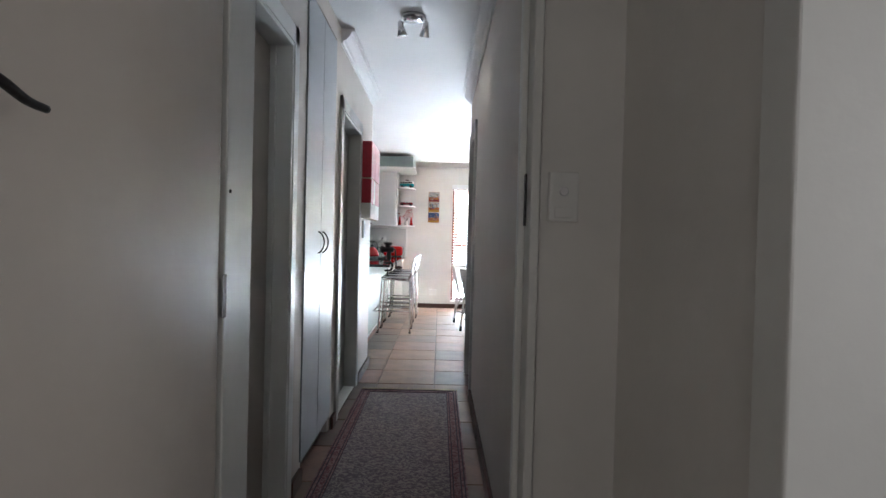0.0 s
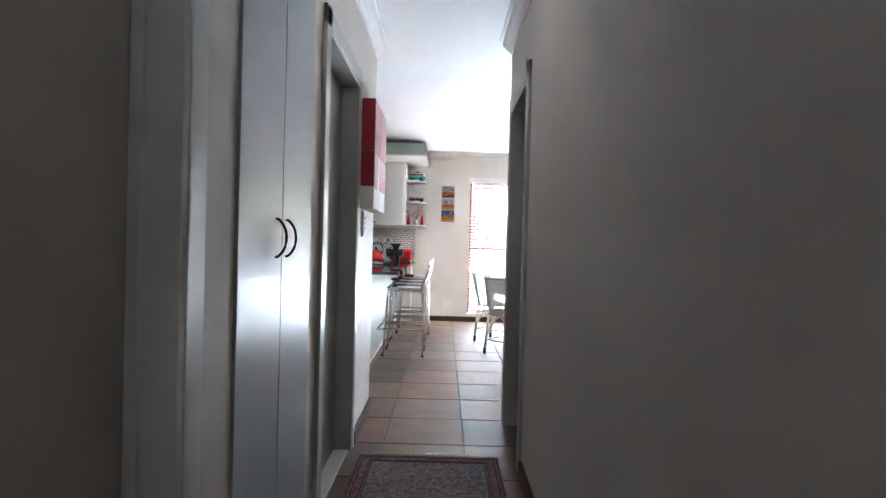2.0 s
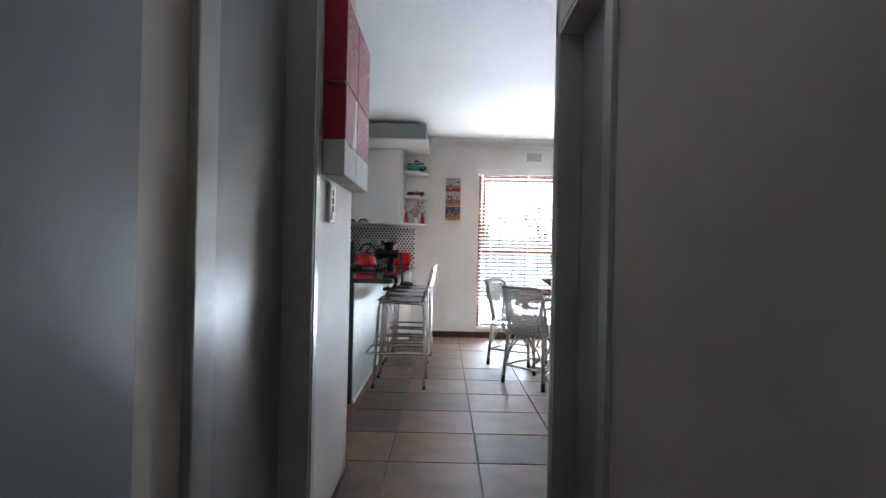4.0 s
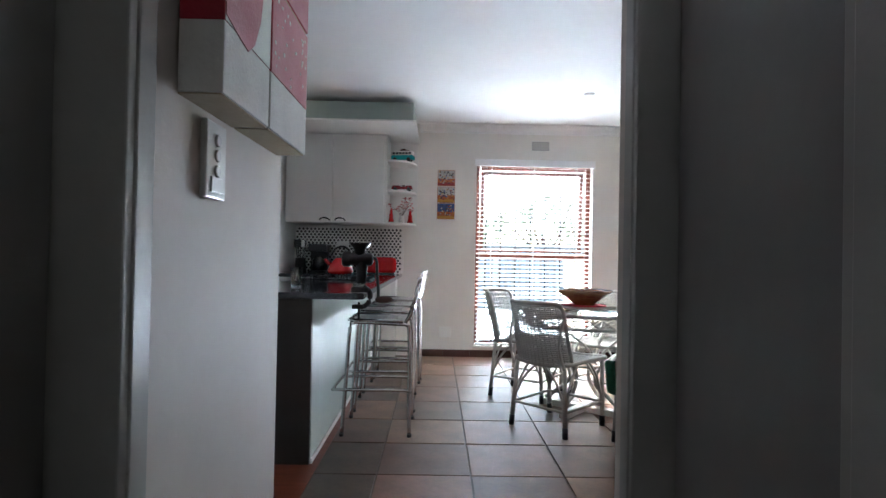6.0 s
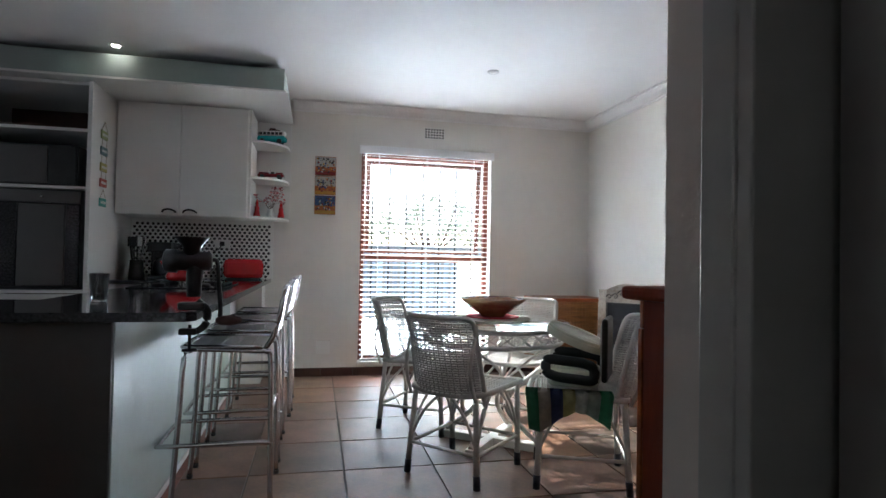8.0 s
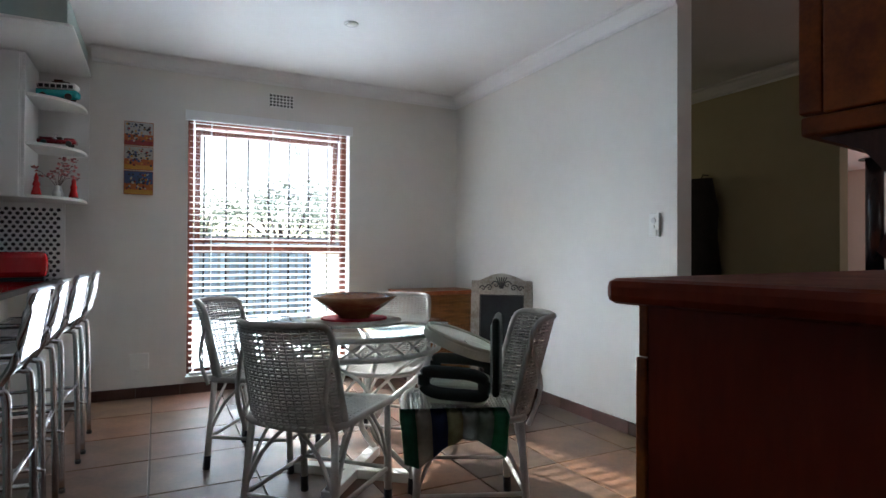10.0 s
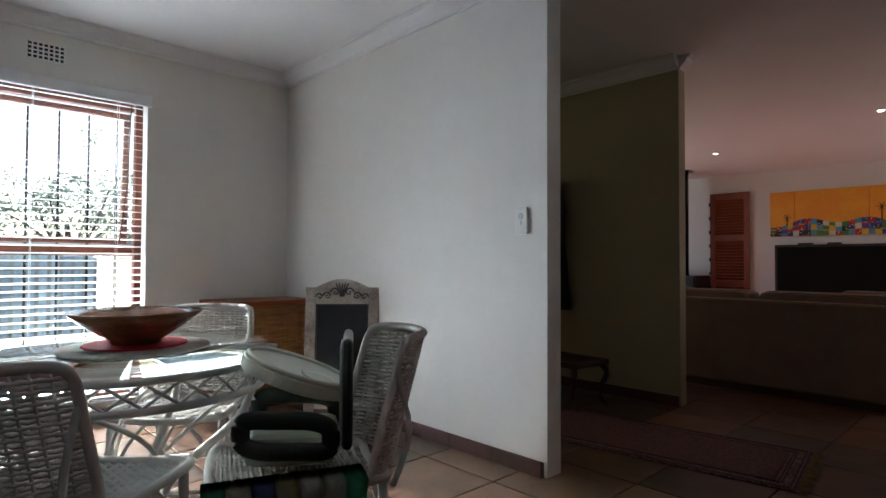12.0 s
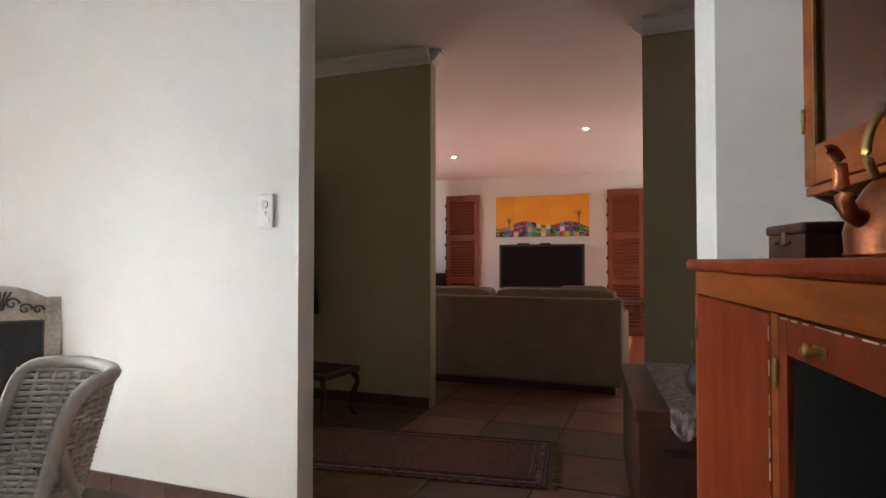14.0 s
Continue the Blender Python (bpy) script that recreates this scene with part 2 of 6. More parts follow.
# ---- mesh helpers ----
def box(bm, x0, x1, y0, y1, z0, z1, bevel=0.0, mat=None):
    """Adds an upright box between two corners, its edges rounded by bevel, turned by mat."""
    made = bmesh.ops.create_cube(bm, size=1)["verts"]
    for v in made:
        v.co = Vector(((x0 + x1) / 2 + v.co.x * (x1 - x0), (y0 + y1) / 2 + v.co.y * (y1 - y0), (z0 + z1) / 2 + v.co.z * (z1 - z0)))
    if bevel:
        edges = list({e for v in made for e in v.link_edges})
        r = bmesh.ops.bevel(bm, geom=edges, offset=bevel, segments=2, affect="EDGES", profile=0.5)
        made = list({v for f in r["faces"] for v in f.verts} | {v for v in made if v.is_valid})
    if mat is not None:
        bmesh.ops.transform(bm, matrix=mat, verts=made)
    return made


def tube(bm, points, r, sides=8, taper=None, closed=False):
    """Adds a round bar along points; taper gives the radius at the end."""
    pts = [Vector(p) for p in points]
    rings, n = [], len(pts)
    up = Vector((0.013, 0.021, 1))
    for i, p in enumerate(pts):
        a = pts[i - 1] if (i > 0 or closed) else p
        b = pts[(i + 1) % n] if (i < n - 1 or closed) else p
        d = (b - a).normalized()
        s = d.cross(up)
        if s.length < 0.2:
            s = d.cross(Vector((1, 0.02, 0)))
        s.normalize()
        u = s.cross(d)
        rad = r if taper is None else r + (taper - r) * i / max(1, n - 1)
        rings.append([bm.verts.new(p + rad * (math.cos(2 * math.pi * k / sides) * s + math.sin(2 * math.pi * k / sides) * u)) for k in range(sides)])
    for i in range(n if closed else n - 1):
        q, w = rings[i], rings[(i + 1) % n]
        for k in range(sides):
            f = bm.faces.new((q[k], q[(k + 1) % sides], w[(k + 1) % sides], w[k]))
            f.smooth = True
    if not closed:
        bm.faces.new(rings[0])
        bm.faces.new(rings[-1][::-1])
    bmesh.ops.recalc_face_normals(bm, faces=bm.faces[:])


def smooth_path(points, steps=6, closed=False):
    """Catmull-Rom points through the given ones."""
    p = [Vector(q) for q in points]
    n, out = len(p), []
    for i in range(n if closed else n - 1):
        a = p[(i - 1) % n] if closed else p[max(0, i - 1)]
        b, c = p[i], p[(i + 1) % n]
        d = p[(i + 2) % n] if closed else p[min(n - 1, i + 2)]
        for k in range(steps):
            t = k / steps
            out.append(0.5 * ((2 * b) + (c - a) * t + (2 * a - 5 * b + 4 * c - d) * t * t + (3 * b - a - 3 * c + d) * t ** 3))
    if not closed:
        out.append(p[-1])
    return out


def lathe(bm, profile, at=(0, 0, 0), sides=32, squash=(1, 1)):
    """Turns a profile of (radius, height) round the upright axis."""
    rings = []
    for r, z in profile:
        rings.append([bm.verts.new((at[0] + squash[0] * r * math.cos(2 * math.pi * k / sides), at[1] + squash[1] * r * math.sin(2 * math.pi * k / sides), at[2] + z)) for k in range(sides)])
    for q, w in zip(rings, rings[1:]):
        for k in range(sides):
            f = bm.faces.new((q[k], q[(k + 1) % sides], w[(k + 1) % sides], w[k]))
            f.smooth = True
    bm.faces.new(rings[0][::-1])
    bm.faces.new(rings[-1])


def prism(bm, outline, z0, z1, mat=None):
    """An upright prism over a flat outline of (x, y)."""
    lo = [bm.verts.new((x, y, z0)) for x, y in outline]
    hi = [bm.verts.new((x, y, z1)) for x, y in outline]
    n = len(lo)
    bm.faces.new(lo[::-1])
    bm.faces.new(hi)
    for k in range(n):
        bm.faces.new((lo[k], lo[(k + 1) % n], hi[(k + 1) % n], hi[k]))
    bmesh.ops.recalc_face_normals(bm, faces=bm.faces[:])
    if mat is not None:
        bmesh.ops.transform(bm, matrix=mat, verts=lo + hi)


def part(name, bm, mat, parent=None, label=""):
    me = bpy.data.meshes.new(name)
    bm.to_mesh(me)
    bm.free()
    me.materials.append(mat)
    ob = new(name, me)
    if parent is not None:
        ob.parent = parent
    if label:
        ob["label"] = label
    return ob


def boxes(name, mat, parent, specs, bevel=0.0, label=""):
    bm = bmesh.new()
    for s in specs:
        box(bm, *s, bevel=bevel)
    return part(name, bm, mat, parent, label)


def thing(name, label, category, group="", at=(0, 0, 0), turn=0.0):
    ob = new(name)
    ob.matrix_world = pose(*at, 0, 0, turn)
    return tagged(ob, label, category, group)


def framed(name, mat, parent, stiles, rails, label=""):
    """A framed door: an Empty with two stiles and its rails."""
    d = new(name)
    d.parent = parent
    if label:
        d["label"] = label
    for s in stiles:
        boxes("stile", mat, d, [s], 0.002)
    for s in rails:
        boxes("rail", mat, d, [s], 0.002)
    return d


def structure(name, mat, specs, bevel=0.0, label="", category=""):
    ob = boxes(name, mat, None, specs, bevel)
    return tagged(ob, label, category, kind="structure")



# ---- walls, floor and ceiling ----
LX, RX = -0.36, 0.56          # corridor walls
FY = 11.03                    # window wall of the dining room
EX = 2.82                     # right wall of the dining room
CZ = 2.52                     # ceiling
H = CZ + 0.02
WX0, WX1, WZ0, WZ1 = 0.51, 1.78, 0.11, 2.10

structure("wall_corridor_left", M["corridor"], [
    (LX - 0.12, LX, 2.62, 2.86, 0, H), (LX - 0.12, LX, 2.86, 3.62, 2.04, H), (LX - 0.12, LX, 3.62, 3.885, 0, H),
    (LX - 0.12, LX, 3.885, 4.63, 2.40, H), (LX - 0.12, LX, 4.63, 4.84, 0, H), (LX - 0.12, LX, 4.84, 5.70, 2.04, H),
    (LX - 0.12, LX, 5.70, 6.49, 0, H)], label="cream painted wall with doorways along the corridor", category="wall")
structure("wall_corridor_right", M["corridor"], [
    (RX, RX + 0.12, 2.62, 5.46, 0, H), (RX, RX + 0.12, 5.46, 6.205, 2.04, H), (RX, RX + 0.12, 6.205, 6.33, 0, H)],
    label="cream painted wall along the corridor", category="wall")
structure("wall_cross", M["wall"], [
    (-2.6, -0.22, 2.47, 2.62, 0, H), (0.53, 1.6, 2.47, 2.62, 0, H), (-0.22, 0.53, 2.47, 2.62, 2.05, H)],
    label="painted wall with a doorway to the corridor", category="wall")
# thin wall skin whose blue colour imitates the room's cool light
structure("wall_room", M["bluelit"], [(0.845, 3.075, 2.452, 2.467, 0, H)], label="wall of the bright room, coloured blue for the cool light on it", category="wall")
structure("wall_lobby_left", M["wall"], [(-0.42, -0.30, -0.6, 2.47, 0, H)], label="painted wall behind the open door", category="wall")
structure("wall_lobby_right", M["wall"], [(0.72, 0.84, 1.86, 2.47, 0, H), (0.72, 0.84, 0.9, 1.86, 2.04, H), (0.72, 0.84, -0.6, 0.9, 0, H)], label="painted wall beside a bright room", category="wall")
structure("wall_lobby_back", M["wall"], [(-0.42, 3.2, -0.72, -0.6, 0, H), (3.08, 3.2, -0.6, 2.47, 0, H), (1.6, 3.2, 2.47, 2.62, 0, H)], label="plain painted wall", category="wall")
structure("wall_window", M["wall"], [
    (-3.6, WX0, FY, FY + 0.24, 0, H), (WX1, EX + 0.11, FY, FY + 0.24, 0, H), (WX0, WX1, FY, FY + 0.24, WZ1, H),
    (WX0, WX1, FY, FY + 0.24, 0, WZ0)], label="off-white painted wall round the tall window", category="wall")
structure("wall_dining_right", M["wall"], [(EX, EX + 0.11, 8.48, FY, 0, H)], label="smooth off-white wall at the dining corner", category="wall")
structure("wall_dining_back", M["corridor"], [(RX + 0.12, EX + 0.15, 6.21, 6.33, 0, H)], label="painted wall behind the dresser", category="wall")
structure("wall_kitchen_left", M["wall"], [(-3.72, -3.6, 6.37, FY + 0.24, 0, H)], label="plain painted kitchen wall", category="wall")
structure("wall_kitchen_back", M["wall"], [(-3.6, LX - 0.12, 6.37, 6.49, 0, H)], label="plain painted kitchen wall", category="wall")
# never in view; added only to block stray sky light from the east
structure("wall_side_room", M["wall"], [(3.08, 3.2, 2.62, 6.21, 0, H)], label="unseen wall added to keep sky light out of the side room", category="wall")
structure("wall_bedroom", M["wall"], [(-2.6, -2.48, 2.62, 6.37, 0, H)], label="plain painted wall inside the side room", category="wall")
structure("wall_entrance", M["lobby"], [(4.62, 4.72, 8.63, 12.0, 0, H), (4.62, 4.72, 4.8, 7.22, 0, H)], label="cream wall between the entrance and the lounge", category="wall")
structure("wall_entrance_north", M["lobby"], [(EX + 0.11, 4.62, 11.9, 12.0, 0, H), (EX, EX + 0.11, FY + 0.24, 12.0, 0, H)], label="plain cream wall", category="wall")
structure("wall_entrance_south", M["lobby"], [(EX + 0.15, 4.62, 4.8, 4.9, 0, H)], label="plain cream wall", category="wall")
structure("wall_lounge_far", M["wall"], [(9.22, 9.4, 4.8, 11.21, 0, 2.6)], label="off-white lounge wall behind the television", category="wall")
structure("wall_lounge_side", M["wall"], [(4.72, 9.22, 4.8, 4.9, 0, 2.6)], label="plain off-white lounge wall", category="wall")
structure("wall_lounge_window", M["wall"], [(4.72, 5.9, 11.03, 11.21, 0, 2.6), (8.2, 9.22, 11.03, 11.21, 0, 2.6), (5.9, 8.2, 11.03, 11.21, 2.28, 2.6)], label="plain off-white lounge wall with a wide opening to the garden", category="wall")
bm = bmesh.new()
prism(bm, [(EX, 6.33), (EX + 0.15, 6.33), (EX + 0.15, 7.03), (EX, 6.985)], 0, H)
tagged(part("wall_stub", bm, M["wall"]), "short painted wall beside the dresser", "wall", kind="structure")
structure("ceiling", M["ceiling"], [(-3.8, 4.84, -0.8, FY + 0.24, CZ, CZ + 0.1), (EX, 4.84, FY + 0.241, 12.0, CZ, CZ + 0.1)], label="smooth white ceiling", category="ceiling")
bm = bmesh.new()
prism(bm, [(4.84, 0), (9.4, -0.24), (9.4, -0.14), (4.84, 0.1)], 4.8, 11.21)
bmesh.ops.transform(bm, matrix=Matrix(((1, 0, 0, 0), (0, 0, 1, 0), (0, 1, 0, CZ), (0, 0, 0, 1))), verts=bm.verts)
bmesh.ops.recalc_face_normals(bm, faces=bm.faces)
tagged(part("ceiling_lounge", bm, M["ceiling"]), "sloping white lounge ceiling", "ceiling", kind="structure")
floor = structure("floor", M["grout"], [(-3.8, 9.4, -0.8, 12.0, -0.1, -0.012)], label="dark grout bed under the floor tiles", category="floor")
structure("floor_kitchen", M["redfloor"], [(-3.6, -0.495, 6.49, FY, -0.011, 0.004)], label="orange-brown wooden kitchen floor", category="floor")
structure("floor_lounge", M["redfloor"], [(5.83, 9.22, 4.9, 11.2, -0.011, 0.004)], label="polished red-brown lounge floor", category="floor")
structure("ground", M["ground"], [(-300, 300, 15.0, 600, -0.5, -0.25)], label="dry garden ground", category="ground")
structure("pavement", M["paving"], [(-12, 14, 11.27, 15.0, -0.5, -0.24)], label="pale sunlit paving outside the window", category="paving")


def cornice(name, runs):
    """Stepped white plaster cornices; a run is (x0, y0, x1, y1, side), side: +1 to the left of its way."""
    bm = bmesh.new()
    prof = [(0, -0.095), (0.012, -0.095), (0.014, -0.078), (0.03, -0.07), (0.055, -0.045), (0.066, -0.02), (0.085, -0.018), (0.085, 0.004), (0, 0.004)]
    for x0, y0, x1, y1, side in runs:
        d = Vector((x1 - x0, y1 - y0, 0)).normalized()
        s = Vector((-d.y, d.x, 0)) * side
        ends = []
        for x, y in ((x0, y0), (x1, y1)):
            ends.append([bm.verts.new((x + s.x * a, y + s.y * a, CZ + z)) for a, z in prof])
        for k in range(len(prof)):
            q = (k + 1) % len(prof)
            bm.faces.new((ends[0][k], ends[0][q], ends[1][q], ends[1][k]))
        bm.faces.new(ends[0][::-1])
        bm.faces.new(ends[1])
    bmesh.ops.recalc_face_normals(bm, faces=bm.faces[:])
    return tagged(part(name, bm, M["ceiling"]), "white stepped plaster cornice under the ceiling", "cornice", kind="structure")


cornice("trim_cornice_corridor", [(LX, 6.46, LX, 4.78, 1), (RX, 2.62, RX, 6.33, 1)])
cornice("trim_cornice_dining", [(EX, FY, -0.12, FY, 1), (EX, 8.48, EX, FY, 1)])
cornice("trim_cornice_entrance", [(4.62, 8.63, 4.62, 11.9, 1), (4.62, 4.9, 4.62, 7.22, 1), (4.62, 8.63, 4.72, 8.63, -1), (4.62, 7.22, 4.72, 7.22, 1)])


def tile_line(name, parent_label, runs, h=0.075, length=0.3):
    """A skirting of single brown tiles along walls; a run is (x0, y0, x1, y1), the tiles stand on its left."""
    base = structure(name, M["grout"], [(min(a, c) - 0.002 - 0.004 * (a == c), max(a, c) + 0.002 + 0.004 * (a == c), min(b, d) - 0.002 - 0.004 * (b == d), max(b, d) + 0.002 + 0.004 * (b == d), 0, h - 0.004) for a, b, c, d in runs], label=parent_label, category="skirting")
    for x0, y0, x1, y1 in runs:
        n = max(1, round(math.hypot(x1 - x0, y1 - y0) / length))
        L = math.hypot(x1 - x0, y1 - y0) / n
        key = round(L, 3)
        if key not in SKIRT:
            bm = bmesh.new()
            box(bm, 0.002, L - 0.002, 0.0, 0.011, 0.0, h, 0.0015)
            ob = part("skirting_tile", bm, M["skirting"])
            SKIRT[key] = ob.data
            bpy.data.objects.remove(ob)
        ang = math.degrees(math.atan2(y1 - y0, x1 - x0))
        for k in range(n):
            t = new("skirting_tile", SKIRT[key])
            t.parent = base
            t.matrix_world = pose(x0 + (x1 - x0) * k / n, y0 + (y1 - y0) * k / n, 0, 0, 0, ang)
            t.location.x += -math.sin(radians(ang)) * 0.003
            t.location.y += math.cos(radians(ang)) * 0.003


SKIRT = {}


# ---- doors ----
def door(x, y0, y1, side, name, label, paint="shadedoor", trim="shadetrim", gap=0.051, stops=False, far=0.035):
    """A closed flush door in a wall along y. side: +1 where the corridor lies at greater x."""
    d = boxes(name, M[paint], None, [(x - side * 0.10 - 0.02, x - side * 0.10 + 0.02, y0 + gap, y1 - gap, 0.008, 1.996)], 0.002)
    tagged(d, label, "door", kind="structure")
    fx = sorted((x + side * 0.014, x - side * 0.12))
    ax = sorted((x + side * 0.018, x))
    rb = sorted((x - side * 0.055, x - side * 0.08))
    boxes("door_frame", M[trim], d, [(*fx, y0 + 0.003, y0 + 0.04, 0, 2.04), (*fx, y1 - 0.04, y1 - 0.003, 0, 2.04), (*fx, y0 + 0.003, y1 - 0.003, 2.003, 2.037)] + [
        (*rb, y0 + 0.04, y0 + 0.056, 0, 2.0), (*rb, y1 - 0.056, y1 - 0.04, 0, 2.0)] * stops, 0.003)
    boxes("architrave", M[trim], d, [(*ax, y0 - 0.06, y0 + 0.02, 0, 2.10), (*ax, y1 - 0.02, y1 + far, 0, 2.10), (*ax, y0 - 0.06, y1 + far, 2.02, 2.10)], 0.004)
    return d


door(LX, 2.86, 3.62, 1, "door_1", "closed pale painted flush door in the corridor", paint="door", trim="trim", gap=0.045, stops=True, far=0.06)
# these two doors wear the paint darkened for shade
door(LX, 4.84, 5.70, 1, "door_2", "closed flush door beside the canvases, darkened in colour for shade")
door(RX, 5.46, 6.205, -1, "door_3", "closed flush door at the corridor end, darkened in colour for shade")
structure("threshold", M["trim"], [(LX - 0.118, LX - 0.002, 4.885, 5.655, -0.011, 0.006)], 0.002, "pale threshold strip under the closed door", "threshold")

# the doorway into the corridor, with its leaf open
d = boxes("door_4", M["door"], None, [(-0.235, -0.197, 1.62, 2.425, 0.008, 2.02)], 0.003)
tagged(d, "open cream painted flush door with a dark lever handle", "door", kind="structure")
boxes("door_frame", M["trim"], d, [(0.505, 0.527, 2.455, 2.635, 0, 2.06), (-0.217, -0.195, 2.455, 2.635, 0, 2.06), (-0.195, 0.505, 2.455, 2.635, 2.03, 2.06),
    (0.487, 0.505, 2.53, 2.56, 0, 2.03)], 0.004, "white gloss door frame")
boxes("strike_plate", M["iron"], d, [(0.4995, 0.5035, 2.505, 2.525, 1.23, 1.355)], 0.001, "dark metal strike plate")
bm = bmesh.new()
box(bm, -0.197, -0.190, 1.685, 1.72, 1.25, 1.40, 0.002)
tube(bm, smooth_path([(-0.19, 1.70, 1.345), (-0.155, 1.70, 1.346), (-0.148, 1.72, 1.342), (-0.15, 1.76, 1.331), (-0.152, 1.795, 1.329)], 5), 0.0075, taper=0.005)
part("door_handle", bm, M["iron"], d, "dark curved lever handle")
boxes("hinge", M["chrome"], d, [(-0.197, -0.192, 2.44, 2.46, z, z + 0.1) for z in (0.25, 1.0, 1.75)], 0.002)
boxes("keeper_screw", M["iron"], d, [(-0.196, -0.192, 2.472, 2.479, 1.289, 1.297)])
# the frame of the bright room
boxes_frame = structure("trim_room_frame", M["trim"], [(0.705, 0.855, 1.80, 1.875, 0, 2.06), (0.705, 0.855, 0.88, 0.95, 0, 2.06), (0.705, 0.855, 0.95, 1.80, 1.99, 2.06)], 0.004, "white gloss door frame of the bright room", "door frame")


def wall_switch(name, label, w, h, buttons, m):
    s = thing(name, label, "light switch")
    boxes("plate", M["plate"], s, [(-w / 2, w / 2, -0.014, 0, -h / 2, h / 2)], 0.004)
    for u, v, r in buttons:
        bm = bmesh.new()
        lathe(bm, [(r, 0), (r, 0.003), (r * 0.8, 0.005)], sides=20)
        bmesh.ops.transform(bm, matrix=pose(u, -0.014, v, 90), verts=bm.verts)
        part("button", bm, M["silver"] if r > 0.009 else M["plate"], s)
    boxes("rocker", M["plate"], s, [(-w * 0.3, w * 0.3, -0.018, -0.014, -h * 0.42, -h * 0.22)], 0.001)
    s.matrix_world = m
    return s


wall_switch("light_switch", "white plastic switch beside the doorway", 0.07, 0.115, [(0, 0.012, 0.011)], pose(0.582, 2.47, 1.298))
wall_switch("light_switch", "white socket plate with three round holes under the canvases", 0.10, 0.15, [(0, 0.04, 0.012), (0, 0.01, 0.012), (0, -0.02, 0.012)], pose(LX, 5.985, 1.262, 0, 0, 90))
wall_switch("light_switch", "white dimmer switch with a round knob on the dining wall", 0.075, 0.135, [(0, 0.025, 0.016), (0, -0.01, 0.008)], pose(EX, 8.63, 1.23, 0, 0, -90))
wall_switch("wall_socket", "white wall socket low beside the window", 0.125, 0.12, [(0.03, 0.02, 0.006), (-0.03, 0.02, 0.006)], pose(0.195, FY, 0.263))

# ---- hall cupboard ----
cup = thing("hall_cupboard", "tall pale grey built-in cupboard, closed, with dark bow handles", "cupboard")
boxes("carcass", M["trim"], cup, [(LX - 0.55, LX - 0.12, 3.89, 4.625, 0, 2.39), (LX - 0.118, LX - 0.004, 3.89, 3.925, 0, 2.39), (LX - 0.118, LX - 0.004, 4.59, 4.625, 0, 2.39)], 0.002)
boxes("plinth", M["darkwood"], cup, [(LX - 0.11, LX - 0.04, 3.927, 4.588, 0, 0.085)])
for y0, y1, hy in ((3.893, 4.2580, 4.195), (4.2620, 4.62, 4.30)):
    dd = boxes("cupboard_door", M["cupboard"], cup, [(LX - 0.018, LX + 0.006, y0, y1, 0.09, 2.38)], 0.002)
    bm = bmesh.new()
    pts = smooth_path([(LX + 0.006, hy, 1.105), (LX + 0.016, hy, 1.108), (LX + 0.032, hy, 1.130), (LX + 0.038, hy, 1.161), (LX + 0.032, hy, 1.192), (LX + 0.016, hy, 1.214), (LX + 0.006, hy, 1.217)], 6)
    tube(bm, pts, 0.004)
    part("handle", bm, M["iron"], dd, "dark iron bow handle")

# ---- runner ----
RUGM = {}


def rug_material(name, ground, border, motif, w, l):
    m = material(name, ground, 0.95, second=motif, scale=26, bump=0.7, bump_scale=260)
    n, links = m.node_tree.nodes, m.node_tree.links
    b = n["Principled BSDF"]
    co = n.new("ShaderNodeTexCoord")
    vor = n.new("ShaderNodeTexVoronoi")
    vor.feature, vor.inputs["Scale"].default_value = "F1", 24.0
    wave = n.new("ShaderNodeTexWave")
    wave.wave_type, wave.inputs["Scale"].default_value, wave.inputs["Distortion"].default_value = "RINGS", 9.0, 14.0
    wave.inputs["Detail"].default_value, wave.inputs["Detail Scale"].default_value = 3, 3
    links.new(co.outputs["Object"], vor.inputs["Vector"])
    links.new(co.outputs["Object"], wave.inputs["Vector"])
    mr = n.new("ShaderNodeMapRange")
    mr.inputs[1].default_value, mr.inputs[2].default_value = 0.45, 0.62
    links.new(wave.outputs[1], mr.inputs[0])
    vr = n.new("ShaderNodeMapRange")
    vr.inputs[1].default_value, vr.inputs[2].default_value, vr.inputs[3].default_value, vr.inputs[4].default_value = 0.25, 0.32, 1, 0
    links.new(vor.outputs["Distance"], vr.inputs[0])
    mx = n.new("ShaderNodeMath")
    mx.operation = "MAXIMUM"
    links.new(mr.outputs[0], mx.inputs[0])
    links.new(vr.outputs[0], mx.inputs[1])
    mix = n.new("ShaderNodeMix")
    mix.data_type = "RGBA"
    mix.inputs[6].default_value, mix.inputs[7].default_value = (*ground, 1), (*motif, 1)
    sc = n.new("ShaderNodeMath")
    sc.operation, sc.inputs[1].default_value = "MULTIPLY", 0.75
    links.new(mx.outputs[0], sc.inputs[0])
    links.new(sc.outputs[0], mix.inputs[0])
    links.new(mix.outputs[2], b.inputs["Base Color"])
    return m


